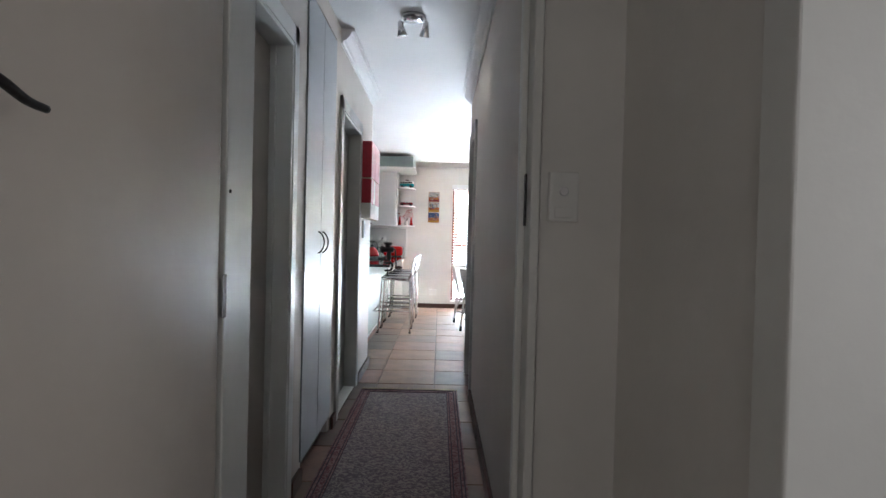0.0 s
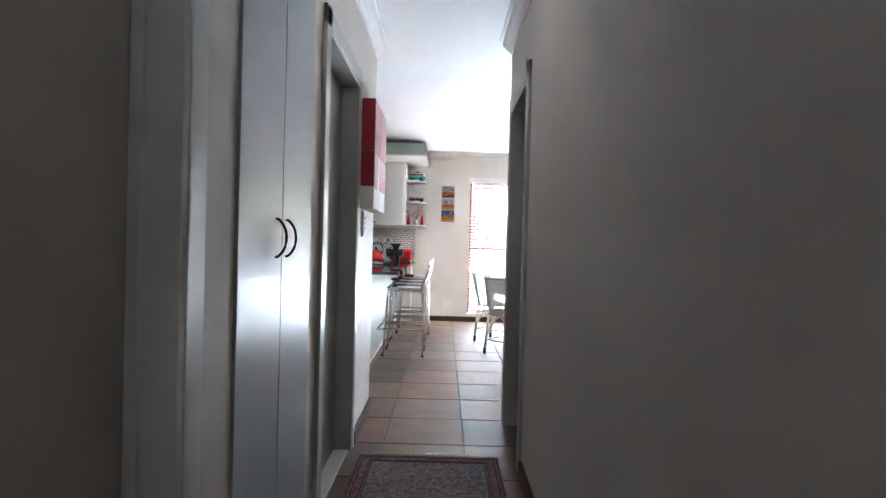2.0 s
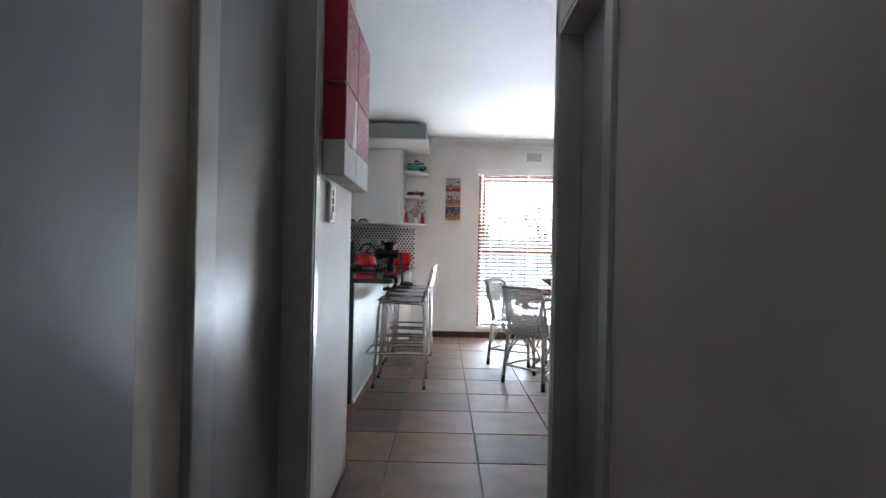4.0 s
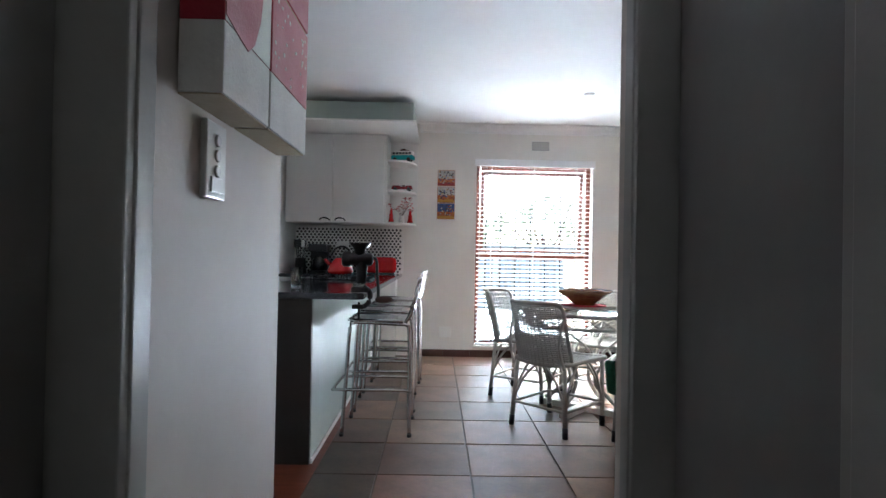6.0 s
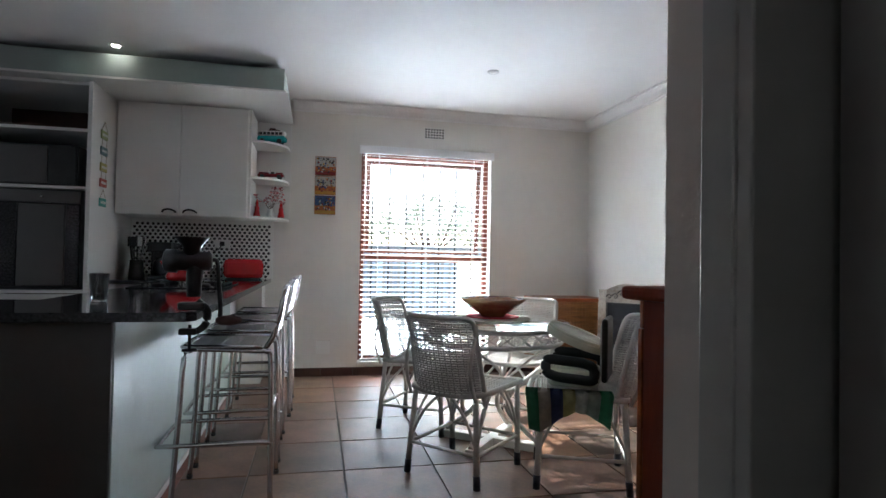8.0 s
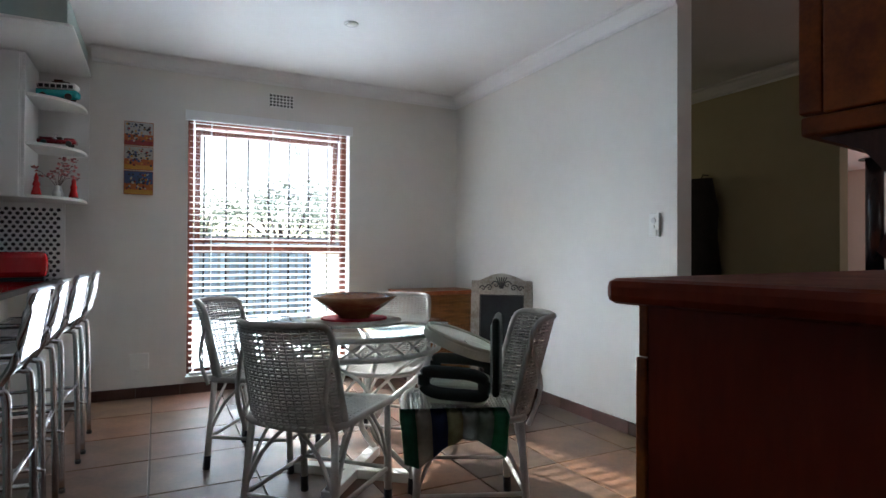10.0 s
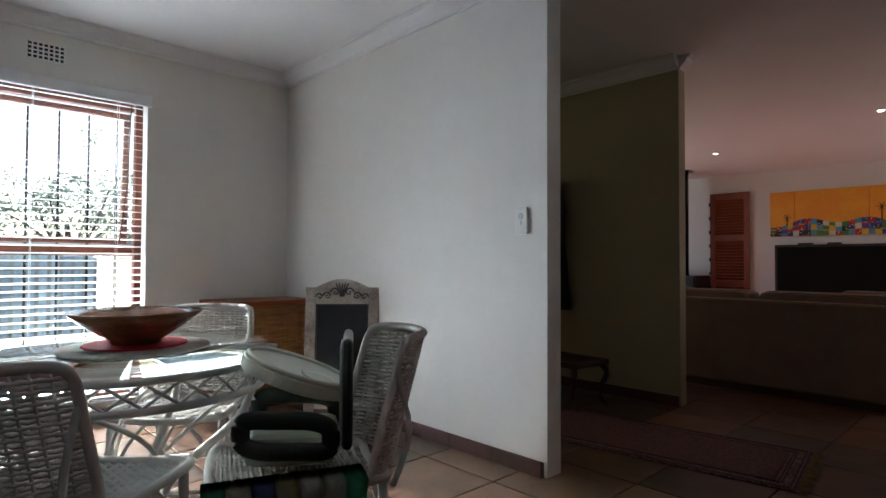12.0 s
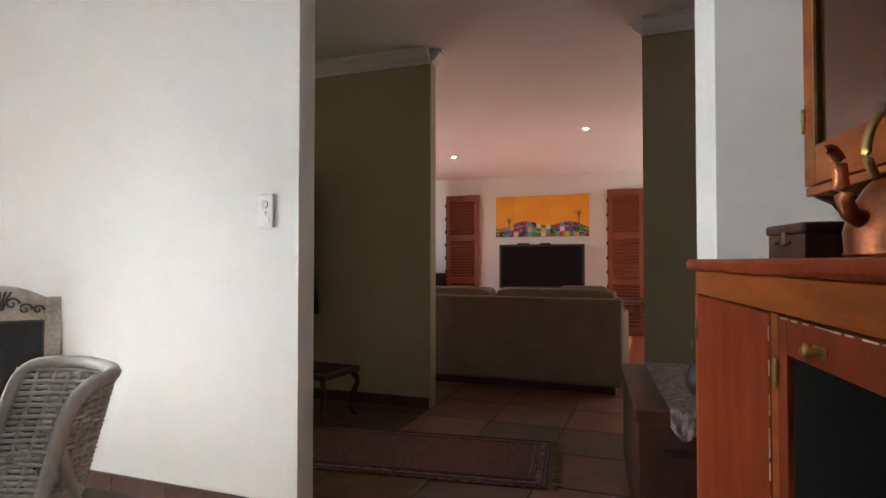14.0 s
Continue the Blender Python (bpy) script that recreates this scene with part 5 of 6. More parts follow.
tube(bm, [(0.12 * math.cos(a * math.pi / 12), 0.12 * math.sin(a * math.pi / 12), 0.33) for a in range(24)], 0.01, 8, closed=True)
part("middle_hoop", bm, M["wicker"], table)
table.location = (TX, TY, 0.001)

mat_ = thing("lazy_susan", "round cream serving board on the glass table", "board")
bm = bmesh.new()
lathe(bm, [(0.0005, 0), (0.20, 0.0), (0.225, 0.008), (0.225, 0.016), (0.0005, 0.018)], sides=48)
part("disc", bm, M["distress"], mat_)
mat_.location = (TX, TY, 0.7315)
doily = thing("red_doily", "crimson scalloped doily under the bowl", "doily")
bm = bmesh.new()
ring = [(math.cos(2 * math.pi * k / 96) * (0.15 + 0.007 * abs(math.sin(k * math.pi / 6))), math.sin(2 * math.pi * k / 96) * (0.15 + 0.007 * abs(math.sin(k * math.pi / 6)))) for k in range(96)]
prism(bm, ring, 0, 0.006)
part("cloth", bm, material("crimson_cloth", (0.55, 0.0, 0.03), 0.7, vary=0.3, scale=60, bump=0.8, bump_scale=150), doily)
doily.location = (TX, TY, 0.7505)
bowl = thing("wooden_bowl", "wide turned dark wooden bowl on a red doily", "bowl")
bm = bmesh.new()
lathe(bm, [(0.0005, 0), (0.075, 0), (0.08, 0.012), (0.13, 0.045), (0.18, 0.082), (0.203, 0.103), (0.198, 0.106), (0.17, 0.088), (0.11, 0.045), (0.06, 0.02), (0.0005, 0.016)], sides=56)
part("shell", bm, M["bowlwood"], bowl)
bowl.location = (TX, TY, 0.7570)

# booster seat on the chair by the wall
b = thing("booster_seat", "pale green and dark green child's booster seat with a tilted tray", "booster seat")
bm = bmesh.new()
ov = [(0.155 * math.cos(a * math.pi / 20), 0.165 * math.sin(a * math.pi / 20)) for a in range(40)]
prism(bm, ov, -0.012, 0.03)
bmesh.ops.bevel(bm, geom=bm.edges[:], offset=0.008, segments=2, affect="EDGES")
tray = part("tray", bm, M["tray"], b, "pale green oval tray")
tray.matrix_basis = pose(0.0, 0.0, 0.235, 20, 0, 0)
bm = bmesh.new()
tube(bm, [(0.142 * math.cos(a * math.pi / 16), 0.152 * math.sin(a * math.pi / 16), 0.032) for a in range(32)], 0.008, 6, closed=True)
part("tray_lip", bm, M["tray"], tray)
bm = bmesh.new()
lathe(bm, [(0.045, 0.0305), (0.05, 0.034), (0.055, 0.031)], (-0.055, -0.065, 0), 20)
part("cup_ring", bm, M["tray"], tray)
for s in (-1, 1):
    bm = bmesh.new()
    loop = []
    for a in range(40):
        ca, sa = math.cos(a * math.pi / 20), math.sin(a * math.pi / 20)
        loop.append((0, 0.01 + 0.118 * math.copysign(abs(ca) ** 0.5, ca), 0.105 + 0.042 * math.copysign(abs(sa) ** 0.5, sa) + 0.012 * ca))
    tube(bm, loop, 0.025, 12, closed=True)
    for v in bm.verts:
        v.co.x = v.co.x * 0.45 + s * 0.145
    part("arm_ring", bm, M["darkgreen"], b, "dark green arm side with a hand hole")
boxes("seat_shell", M["tray"], b, [(-0.13, 0.13, -0.12, 0.13, 0.012, 0.10)], 0.03, "pale green seat shell")
bk = boxes("back_panel", M["darkgreen"], b, [(-0.125, 0.125, -0.165, -0.135, 0.05, 0.36)], 0.014, "dark green tall back")
boxes("back_pad", M["bulkhead"], bk, [(-0.105, 0.105, -0.135, -0.128, 0.10, 0.33)], 0.003)
b.matrix_world = pose(1.43, 8.37, 0.452, 0, 0, 55)

tw = thing("striped_towel", "striped green, navy and cream towel draped over the chair seat", "towel")
cols = [(0.06, 0.27, 0.14), (0.32, 0.38, 0.33), (0.42, 0.46, 0.42), (0.38, 0.36, 0.20), (0.04, 0.06, 0.17), (0.5, 0.46, 0.38), (0.04, 0.21, 0.12)]
hem = [0.13, 0.10, 0.07, 0.06, 0.09, 0.13, 0.16, 0.15]
rnd = random.Random(2)
for k, c in enumerate(cols):
    bm = bmesh.new()
    w = 0.058
    grid = []
    for j in range(9):
        row = []
        for i in range(4):
            x = -0.21 + (k + i / 3) * w
            f = (0.012 * math.sin(x * 34 + j * 0.35) + 0.006 * math.sin(x * 91 - j * 0.6)) * min(1, j / 3)
            if j < 3:
                p = (x, (0.16, 0.22, 0.258)[j], (0.012, 0.012, 0.004)[j])
            else:
                drop = hem[k] + (hem[k + 1] - hem[k]) * i / 3
                p = (x * (1 - 0.012 * j), 0.272 + f, -0.008 - drop * (j - 2) / 6)
            row.append(bm.verts.new(p))
        grid.append(row)
    for j in range(8):
        for i in range(3):
            bm.faces.new((grid[j][i], grid[j][i + 1], grid[j + 1][i + 1], grid[j + 1][i])).smooth = True
    r = bmesh.ops.solidify(bm, geom=bm.faces[:], thickness=0.004)
    part("stripe", bm, material("towel_stripe", c, 0.95, vary=0.25, scale=40, bump=0.8, bump_scale=200), tw)
tw.matrix_world = pose(1.375, 8.385, 0.458, 0, 0, 158)

# rattan cabinet in the corner
rc = thing("rattan_cabinet", "honey-coloured rattan cabinet with rounded corners in the dining corner", "cabinet")
def round_rect(x0, x1, y0, y1, r):
    pts = []
    for cx, cy, a0 in ((x1 - r, y1 - 0.02, 0), (x0 + 0.02, y1 - 0.02, 90), (x0 + r, y0 + r, 180), (x1 - r, y0 + r, 270)):
        rr = 0.02 if cy > (y0 + y1) / 2 else r
        if cy > (y0 + y1) / 2 and a0 == 0:
            cx = x1 - 0.02
        pts += [(cx + rr * math.cos(radians(a0 + 15 * k)), cy + rr * math.sin(radians(a0 + 15 * k))) for k in range(7)]
    return pts
bm = bmesh.new()
prism(bm, round_rect(2.14, 2.78, 10.56, 10.98, 0.12), 0.06, 0.72)
part("body", bm, M["rattan"], rc)
bm = bmesh.new()
prism(bm, round_rect(2.12, 2.795, 10.54, 10.99, 0.13), 0.722, 0.752)
part("top", bm, M["wood"], rc, "smooth wooden top")
bm = bmesh.new()
out = round_rect(2.135, 2.785, 10.555, 10.985, 0.125)
for k in range(30):
    z = 0.075 + k * 0.0218
    tube(bm, [(x, y, z) for x, y in out], 0.0045, 4, closed=True)
for k in range(len(out)):
    a, c2 = out[k], out[(k + 1) % len(out)]
    n = max(1, int(math.hypot(a[0] - c2[0], a[1] - c2[1]) / 0.03))
    for i in range(n):
        x, y = a[0] + (c2[0] - a[0]) * i / n, a[1] + (c2[1] - a[1]) * i / n
        tube(bm, [(x, y, 0.07), (x, y, 0.715)], 0.0055, 4)
tagged(part("cane_weave", bm, M["rattan"], rc, "woven honey cane strands"), kind="stuff")
boxes("plinth", M["darkwood"], rc, [(2.18, 2.74, 10.62, 10.95, 0.001, 0.058)])

# framed chalkboard
cb = thing("chalkboard", "standing blackboard in a distressed white arched frame with dark scrollwork", "chalkboard")
w, h0, h1 = 0.235, 0.86, 0.915
boxes("side_post", M["distress"], cb, [(-w, -w + 0.065, -0.02, 0.02, 0, h0)], 0.004)
boxes("side_post", M["distress"], cb, [(w - 0.065, w, -0.02, 0.02, 0, h0)], 0.004)
boxes("bottom_rail", M["distress"], cb, [(-w + 0.066, w - 0.066, -0.018, 0.018, 0.09, 0.16)], 0.004)
bm = bmesh.new()
arch = [(-w + 0.066, 0.755)] + [(-w + 0.066 + (2 * w - 0.132) * k / 16, h0 + (h1 - h0) * math.sin(math.pi * k / 16)) for k in range(17)] + [(w - 0.066, 0.755)]
prism(bm, arch[::-1], -0.018, 0.018)
bmesh.ops.transform(bm, matrix=Matrix(((1, 0, 0, 0), (0, 0, 1, 0), (0, 1, 0, 0), (0, 0, 0, 1))), verts=bm.verts)
bmesh.ops.recalc_face_normals(bm, faces=bm.faces[:])
part("arched_head", bm, M["distress"], cb)
boxes("board", M["chalk"], cb, [(-w + 0.066, w - 0.066, -0.006, 0.006, 0.161, 0.754)])
boxes("inner_bead", M["pewter"], cb, [(-w + 0.066, -w + 0.074, -0.014, -0.006, 0.161, 0.754), (w - 0.074, w - 0.066, -0.014, -0.006, 0.161, 0.754), (-w + 0.074, w - 0.074, -0.014, -0.006, 0.745, 0.754)])
bm = bmesh.new()
for s in (-1, 1):
    for cx, cz, r0, turns in ((0.045, 0.83, 0.03, 1.3), (0.095, 0.805, 0.028, 1.4), (0.145, 0.80, 0.024, 1.2)):
        pts = [(s * (cx + r0 * (1 - t / 15) * math.cos(turns * 2 * math.pi * t / 14)), -0.024, cz + r0 * (1 - t / 15) * math.sin(turns * 2 * math.pi * t / 14)) for t in range(15)]
        tube(bm, pts, 0.0055, 6, 0.003)
for a in range(-2, 3):
    tube(bm, smooth_path([(0.004 * a, -0.024, 0.80), (0.012 * a, -0.03, 0.85), (0.02 * a, -0.022, 0.885)], 4), 0.006, 6, 0.004)
part("scrollwork", bm, M["pewter"], cb, "dark carved scrollwork")
cb.matrix_world = pose(2.62, 9.93, 0.001, -4, 0, -42)

# ---- dresser ----
DRM = pose(2.70, 7.078, 0.001, 0, 0, 187.65)
dr = thing("kitchen_dresser", "worn red and orange stained wooden dresser with a glazed hutch", "dresser")
L, D, T = 1.94, 0.44, 1.0
boxes("carcass", M["woodred"], dr, [(0.04, L - 0.04, 0.03, D, 0.06, T)], 0.003)
bm = bmesh.new()
box(bm, 0, L, 0, D + 0.01, T + 0.001, T + 0.031, 0.010)
part("top", bm, M["woodred"], dr, "red stained top board with a rounded edge")
boxes("plinth", M["darkwood"], dr, [(0.06, L - 0.06, 0.05, D - 0.02, 0, 0.058)])
boxes("top_rail", M["wood"], dr, [(0.04, L - 0.04, 0.018, 0.03, T - 0.062, T - 0.001)], 0.002, "orange wooden rail")
for x0 in (0.04, 0.655, 1.275, L - 0.055):
    boxes("stile", M["wood"], dr, [(x0, x0 + (0.035 if x0 < 1.7 else 0.018), 0.016, 0.03, 0.06, T - 0.063)], 0.002, "orange wooden stile")
boxes("bottom_rail", M["wood"], dr, [(0.04, L - 0.04, 0.018, 0.03, 0.062, 0.10)], 0.002)


MESH = material("black_mesh", (0.005, 0.006, 0.006), 0.7, vary=0.3, scale=200, Specular_IOR_Level=0.08)


def dresser_door(x0, x1, mesh):
    z0, z1, y = 0.105, T - 0.066, 0.014
    if mesh:
        d_ = framed("cabinet_door", M["woodred"], dr, [(x0, x0 + 0.042, y, y + 0.02, z0, z1), (x1 - 0.042, x1, y, y + 0.02, z0, z1)],
            [(x0 + 0.0425, x1 - 0.0425, y + 0.0005, y + 0.02, z1 - 0.06, z1), (x0 + 0.0425, x1 - 0.0425, y + 0.0005, y + 0.02, z0, z0 + 0.07)], "red stained door with a black mesh panel")
        boxes("mesh_panel", MESH, d_, [(x0 + 0.042, x1 - 0.042, y + 0.010, y + 0.013, z0 + 0.07, z1 - 0.06)])
        boxes("mesh_backing", M["tv"], d_, [(x0 + 0.042, x1 - 0.042, y + 0.016, y + 0.0185, z0 + 0.07, z1 - 0.06)])
        bm = bmesh.new()
        xm = x0 + (x1 - x0) * 0.30
        lathe(bm, [(0.006, 0), (0.006, 0.012), (0.013, 0.02), (0.006, 0.026)], sides=14)
        bmesh.ops.transform(bm, matrix=pose(xm, y, z1 - 0.035, 90), verts=bm.verts)
        box(bm, xm - 0.022, xm + 0.022, y - 0.004, y, z1 - 0.043, z1 - 0.027, 0.0015)
        part("catch", bm, M["brass"], d_, "worn brass catch")
        wr = random.Random(9)
        for k in range(11):
            boxes("edge_wear", M["distress"], d_, [(x0 + 0.02 + 0.045 * k, x0 + 0.03 + 0.045 * k + wr.uniform(0.01, 0.032), y - 0.0008, y + 0.001, z1 - 0.0012 - wr.uniform(0.001, 0.003), z1 - 0.0006)])
    else:
        d_ = boxes("cabinet_door", M["woodred"], dr, [(x0, x1, y, y + 0.02, z0, z1)], 0.003, "plain red stained door")
        wr = random.Random(4)
        for k in range(10):
            boxes("edge_wear", M["distress"], d_, [(x1 - 0.001 - wr.uniform(0.001, 0.004), x1 - 0.0005, y - 0.0006, y + 0.001, z1 - 0.03 - 0.06 * k - wr.uniform(0.015, 0.05), z1 - 0.022 - 0.06 * k)])
    for z in (z0 + 0.1, z1 - 0.12):
        bm = bmesh.new()
        tube(bm, [(x0 + 0.004, y - 0.004, z), (x0 + 0.004, y - 0.004, z + 0.05)], 0.004, 8)
        part("hinge", bm, M["brass"], d_, "brass hinge")


dresser_door(0.078, 0.652, False)
dresser_door(0.693, 1.272, True)
dresser_door(1.313, 1.882, False)
boxes("side_catch", M["brass"], dr, [(0.008, 0.02, 0.01, 0.016, 0.78, 0.80)], 0.002)
# hutch: parts of the same dresser
HX0, HX1, HY, HZ0, HZ1 = 0.335, 1.89, 0.19, 1.19, 2.06
boxes("hutch_side", M["wood"], dr, [(HX0, HX0 + 0.02, HY + 0.02, D, HZ0, HZ1)], 0.002)
boxes("hutch_side", M["wood"], dr, [(HX1 - 0.02, HX1, HY + 0.02, D, HZ0, HZ1)], 0.002)
boxes("hutch_back", M["darkwood"], dr, [(HX0 + 0.02, HX1 - 0.02, D - 0.014, D - 0.002, T + 0.032, HZ1)])
boxes("hutch_base", M["wood"], dr, [(HX0, HX1, HY + 0.001, D, HZ0 - 0.02, HZ0 - 0.001)], 0.003)
boxes("hutch_shelf", M["kitchen"], dr, [(HX0 + 0.02, HX1 - 0.02, HY + 0.03, D - 0.016, 1.62, 1.64)], label="pale painted shelf")
boxes("cornice_board", M["wood"], dr, [(HX0 - 0.02, HX1 + 0.02, HY - 0.02, D, HZ1 + 0.001, HZ1 + 0.03)], 0.006)
for x0 in (HX0 + 0.005, HX1 - 0.027):
    bm = bmesh.new()
    prof = [(D - 0.004, 0), (D - 0.16, 0), (D - 0.19, 0.03), (D - 0.17, 0.08), (D - 0.2, 0.12), (D - 0.235, 0.136), (D - 0.004, 0.136)]
    prism(bm, prof, 0, 0.022)
    bmesh.ops.transform(bm, matrix=Matrix(((0, 0, 1, x0), (1, 0, 0, 0), (0, 1, 0, T + 0.032), (0, 0, 0, 1))), verts=bm.verts)
    bmesh.ops.recalc_face_normals(bm, faces=bm.faces[:])
    part("bracket", bm, M["darkwood"], dr, "dark shaped bracket")
for k in range(3):
    x0 = HX0 + k * (HX1 - HX0) / 3 + 0.003
    x1 = HX0 + (k + 1) * (HX1 - HX0) / 3 - 0.003
    g = framed("glazed_door", M["wood"], dr, [(x0, x0 + 0.055, HY - 0.002, HY + 0.018, HZ0 + 0.002, HZ1 - 0.002), (x1 - 0.055, x1, HY - 0.002, HY + 0.018, HZ0 + 0.002, HZ1 - 0.002)],
        [(x0 + 0.0555, x1 - 0.0555, HY - 0.0015, HY + 0.018, HZ0 + 0.002, HZ0 + 0.085), (x0 + 0.0555, x1 - 0.0555, HY - 0.0015, HY + 0.018, HZ1 - 0.07, HZ1 - 0.002)], "orange wooden glazed door")
    boxes("pane", M["glass"], g, [(x0 + 0.05, x1 - 0.05, HY + 0.007, HY + 0.010, HZ0 + 0.08, HZ1 - 0.065)])
    for b0 in (x0 + 0.055, x1 - 0.061):
        boxes("bead", M["brass"], g, [(b0, b0 + 0.006, HY - 0.004, HY + 0.002, HZ0 + 0.085, HZ1 - 0.07)], label="pale worn bead")
    for z in (HZ0 + 0.12, HZ1 - 0.2):
        bm = bmesh.new()
        tube(bm, [(x0 + 0.008, HY - 0.006, z), (x0 + 0.008, HY - 0.006, z + 0.055)], 0.004, 8)
        part("hinge", bm, M["brass"], g, "brass hinge")
for k in range(9):
    gl = thing("stem_glass", "clear glass standing behind the hutch's panes", "glass", "glasses in the hutch")
    bm = bmesh.new()
    lathe(bm, [(0.026, 0), (0.027, 0.004), (0.034, 0.09), (0.032, 0.09), (0.024, 0.008), (0.0005, 0.006)], sides=18)
    part("wall", bm, M["glass"], gl)
    gl.matrix_world = DRM @ pose(0.42 + 0.085 * k, 0.33, HZ0 + 0.0003 if k < 5 else 1.6405)
dr.matrix_world = DRM

kt = thing("copper_kettle", "aged copper kettle with a curved spout on the dresser", "kettle")
bm = bmesh.new()
lathe(bm, [(0.0005, 0), (0.088, 0), (0.097, 0.004), (0.093, 0.012), (0.096, 0.05), (0.094, 0.056), (0.093, 0.062), (0.08, 0.10), (0.06, 0.135), (0.046, 0.15), (0.046, 0.156)], sides=44)
part("body", bm, M["copper"], kt)
bm = bmesh.new()
lathe(bm, [(0.0495, 0.157), (0.046, 0.162), (0.02, 0.168), (0.008, 0.172), (0.014, 0.186), (0.006, 0.196)], sides=28)
part("lid", bm, M["iron"], kt, "dark lid with a knob")
bm = bmesh.new()
tube(bm, smooth_path([(0.075, 0, 0.07), (0.112, 0, 0.085), (0.128, 0, 0.13), (0.134, 0, 0.185), (0.150, 0, 0.205), (0.166, 0, 0.202)], 5), 0.019, 12, 0.008)
part("spout", bm, M["copper"], kt)
bm = bmesh.new()
tube(bm, smooth_path([(0.055, 0, 0.15), (0.075, 0, 0.20), (0.062, 0, 0.25), (0.03, 0, 0.285), (-0.03, 0, 0.285), (-0.06, 0, 0.25), (-0.07, 0, 0.20), (-0.055, 0, 0.15)], 5), 0.009, 10)
part("handle", bm, M["brass"], kt, "dull brass arched handle")
bm = bmesh.new()
tube(bm, [(-0.045, 0, 0.287), (0.045, 0, 0.287)], 0.014, 10)
part("grip", bm, M["darkwood"], kt, "dark turned grip")
kt.matrix_world = DRM @ pose(0.895, 0.10, 1.0315, 0, 0, 290) @ Matrix.Scale(0.68, 4)

bx = thing("small_chest", "small dark leather travelling box on the dresser", "box")
boxes("body", M["darkwood"], bx, [(-0.085, 0.085, -0.045, 0.045, 0, 0.05)], 0.003)
lid = boxes("lid", M["darkwood"], bx, [(-0.09, 0.09, -0.05, 0.05, 0.051, 0.072)], 0.006)
bm = bmesh.new()
tube(bm, smooth_path([(-0.03, -0.046, 0.035), (-0.02, -0.056, 0.026), (0.02, -0.056, 0.026), (0.03, -0.046, 0.035)], 4), 0.003, 6)
part("handle", bm, M["iron"], bx, "dark handle")
boxes("clasp", M["brass"], bx, [(-0.008, 0.008, -0.049, -0.045, 0.03, 0.06)], 0.001)
bx.matrix_world = DRM @ pose(0.43, 0.16, 1.0315, 0, 0, 4)

# ---- entrance ----
tr = thing("wooden_chest", "low very dark wooden chest with iron bands behind the short wall", "chest")
boxes("body", M["darkwood"], tr, [(0, 0.92, -0.40, 0, 0.03, 0.44)], 0.004)
boxes("lid", M["darkwood"], tr, [(-0.015, 0.935, -0.41, 0.015, 0.442, 0.497)], 0.008)
for z in (0.12, 0.33):
    boxes("iron_strap", M["iron"], tr, [(-0.005, 0.0, -0.3, -0.08, z, z + 0.03)], 0.002, "dark iron strap")
for x in (0.02, 0.86):
    boxes("foot", M["darkwood"], tr, [(x, x + 0.05, -0.38, -0.02, 0, 0.028)], 0.002)
tr.matrix_world = pose(3.09, 7.22, 0.001, 0, 0, 6.0)
lace = thing("lace_cloth", "cream lace cloth hanging over the chest's end", "cloth")
bm = bmesh.new()
rows = []
for j in range(17):
    v = j / 16
    y = -0.405 + 0.30 * v
    hang = 0.06 + 0.05 * abs(math.sin(v * math.pi * 3))
    row = [bm.verts.new((0.93 - 0.19 * i, y, 0.506)) for i in range(6)]
    row += [bm.verts.new((-0.028 - 0.005 * math.sin(j * 1.9 + i), y, 0.503 - hang * i / 6)) for i in range(7)]
    rows.append(row)
for q, w_ in zip(rows, rows[1:]):
    for k in range(12):
        bm.faces.new((q[k], w_[k], w_[k + 1], q[k + 1]))
bmesh.ops.recalc_face_normals(bm, faces=bm.faces[:])
bmesh.ops.solidify(bm, geom=bm.faces[:], thickness=0.003)
part("cloth", bm, material("lace", (0.42, 0.36, 0.34), 0.9, second=(0.16, 0.1, 0.1), scale=40, bump=0.3, bump_scale=120), lace)
lace.matrix_world = pose(3.09, 7.22, 0.001, 0, 0, 6.0)
pot = thing("dark_pot", "small dark metal pot on the lace cloth", "pot")
bm = bmesh.new()
lathe(bm, [(0.05, 0), (0.07, 0.03), (0.075, 0.08), (0.05, 0.12), (0.056, 0.13), (0.04, 0.13)], sides=24)
part("body", bm, M["iron"], pot)
for s in (-1, 1):
    bm = bmesh.new()
    tube(bm, smooth_path([(s * 0.07, 0, 0.06), (s * 0.105, 0, 0.08), (s * 0.072, 0, 0.10)], 4), 0.006, 6)
    part("handle", bm, M["iron"], pot)
pot.location = (3.33, 6.98, 0.5115)

fs = thing("footstool", "small dark carved wooden footstool with a woven seat", "stool")
bm = bmesh.new()
for k in range(14):
    tube(bm, [(-0.20 + k * 0.031, -0.15, 0.318), (-0.20 + k * 0.031, 0.15, 0.318)], 0.007, 5)
part("woven_seat", bm, M["darkwood"], fs, "dark woven cane seat")
boxes("seat_frame", M["darkwood"], fs, [(-0.24, 0.24, -0.19, -0.155, 0.285, 0.325), (-0.24, 0.24, 0.155, 0.19, 0.285, 0.325), (-0.24, -0.21, -0.155, 0.155, 0.285, 0.325), (0.21, 0.24, -0.155, 0.155, 0.285, 0.325)], 0.006)
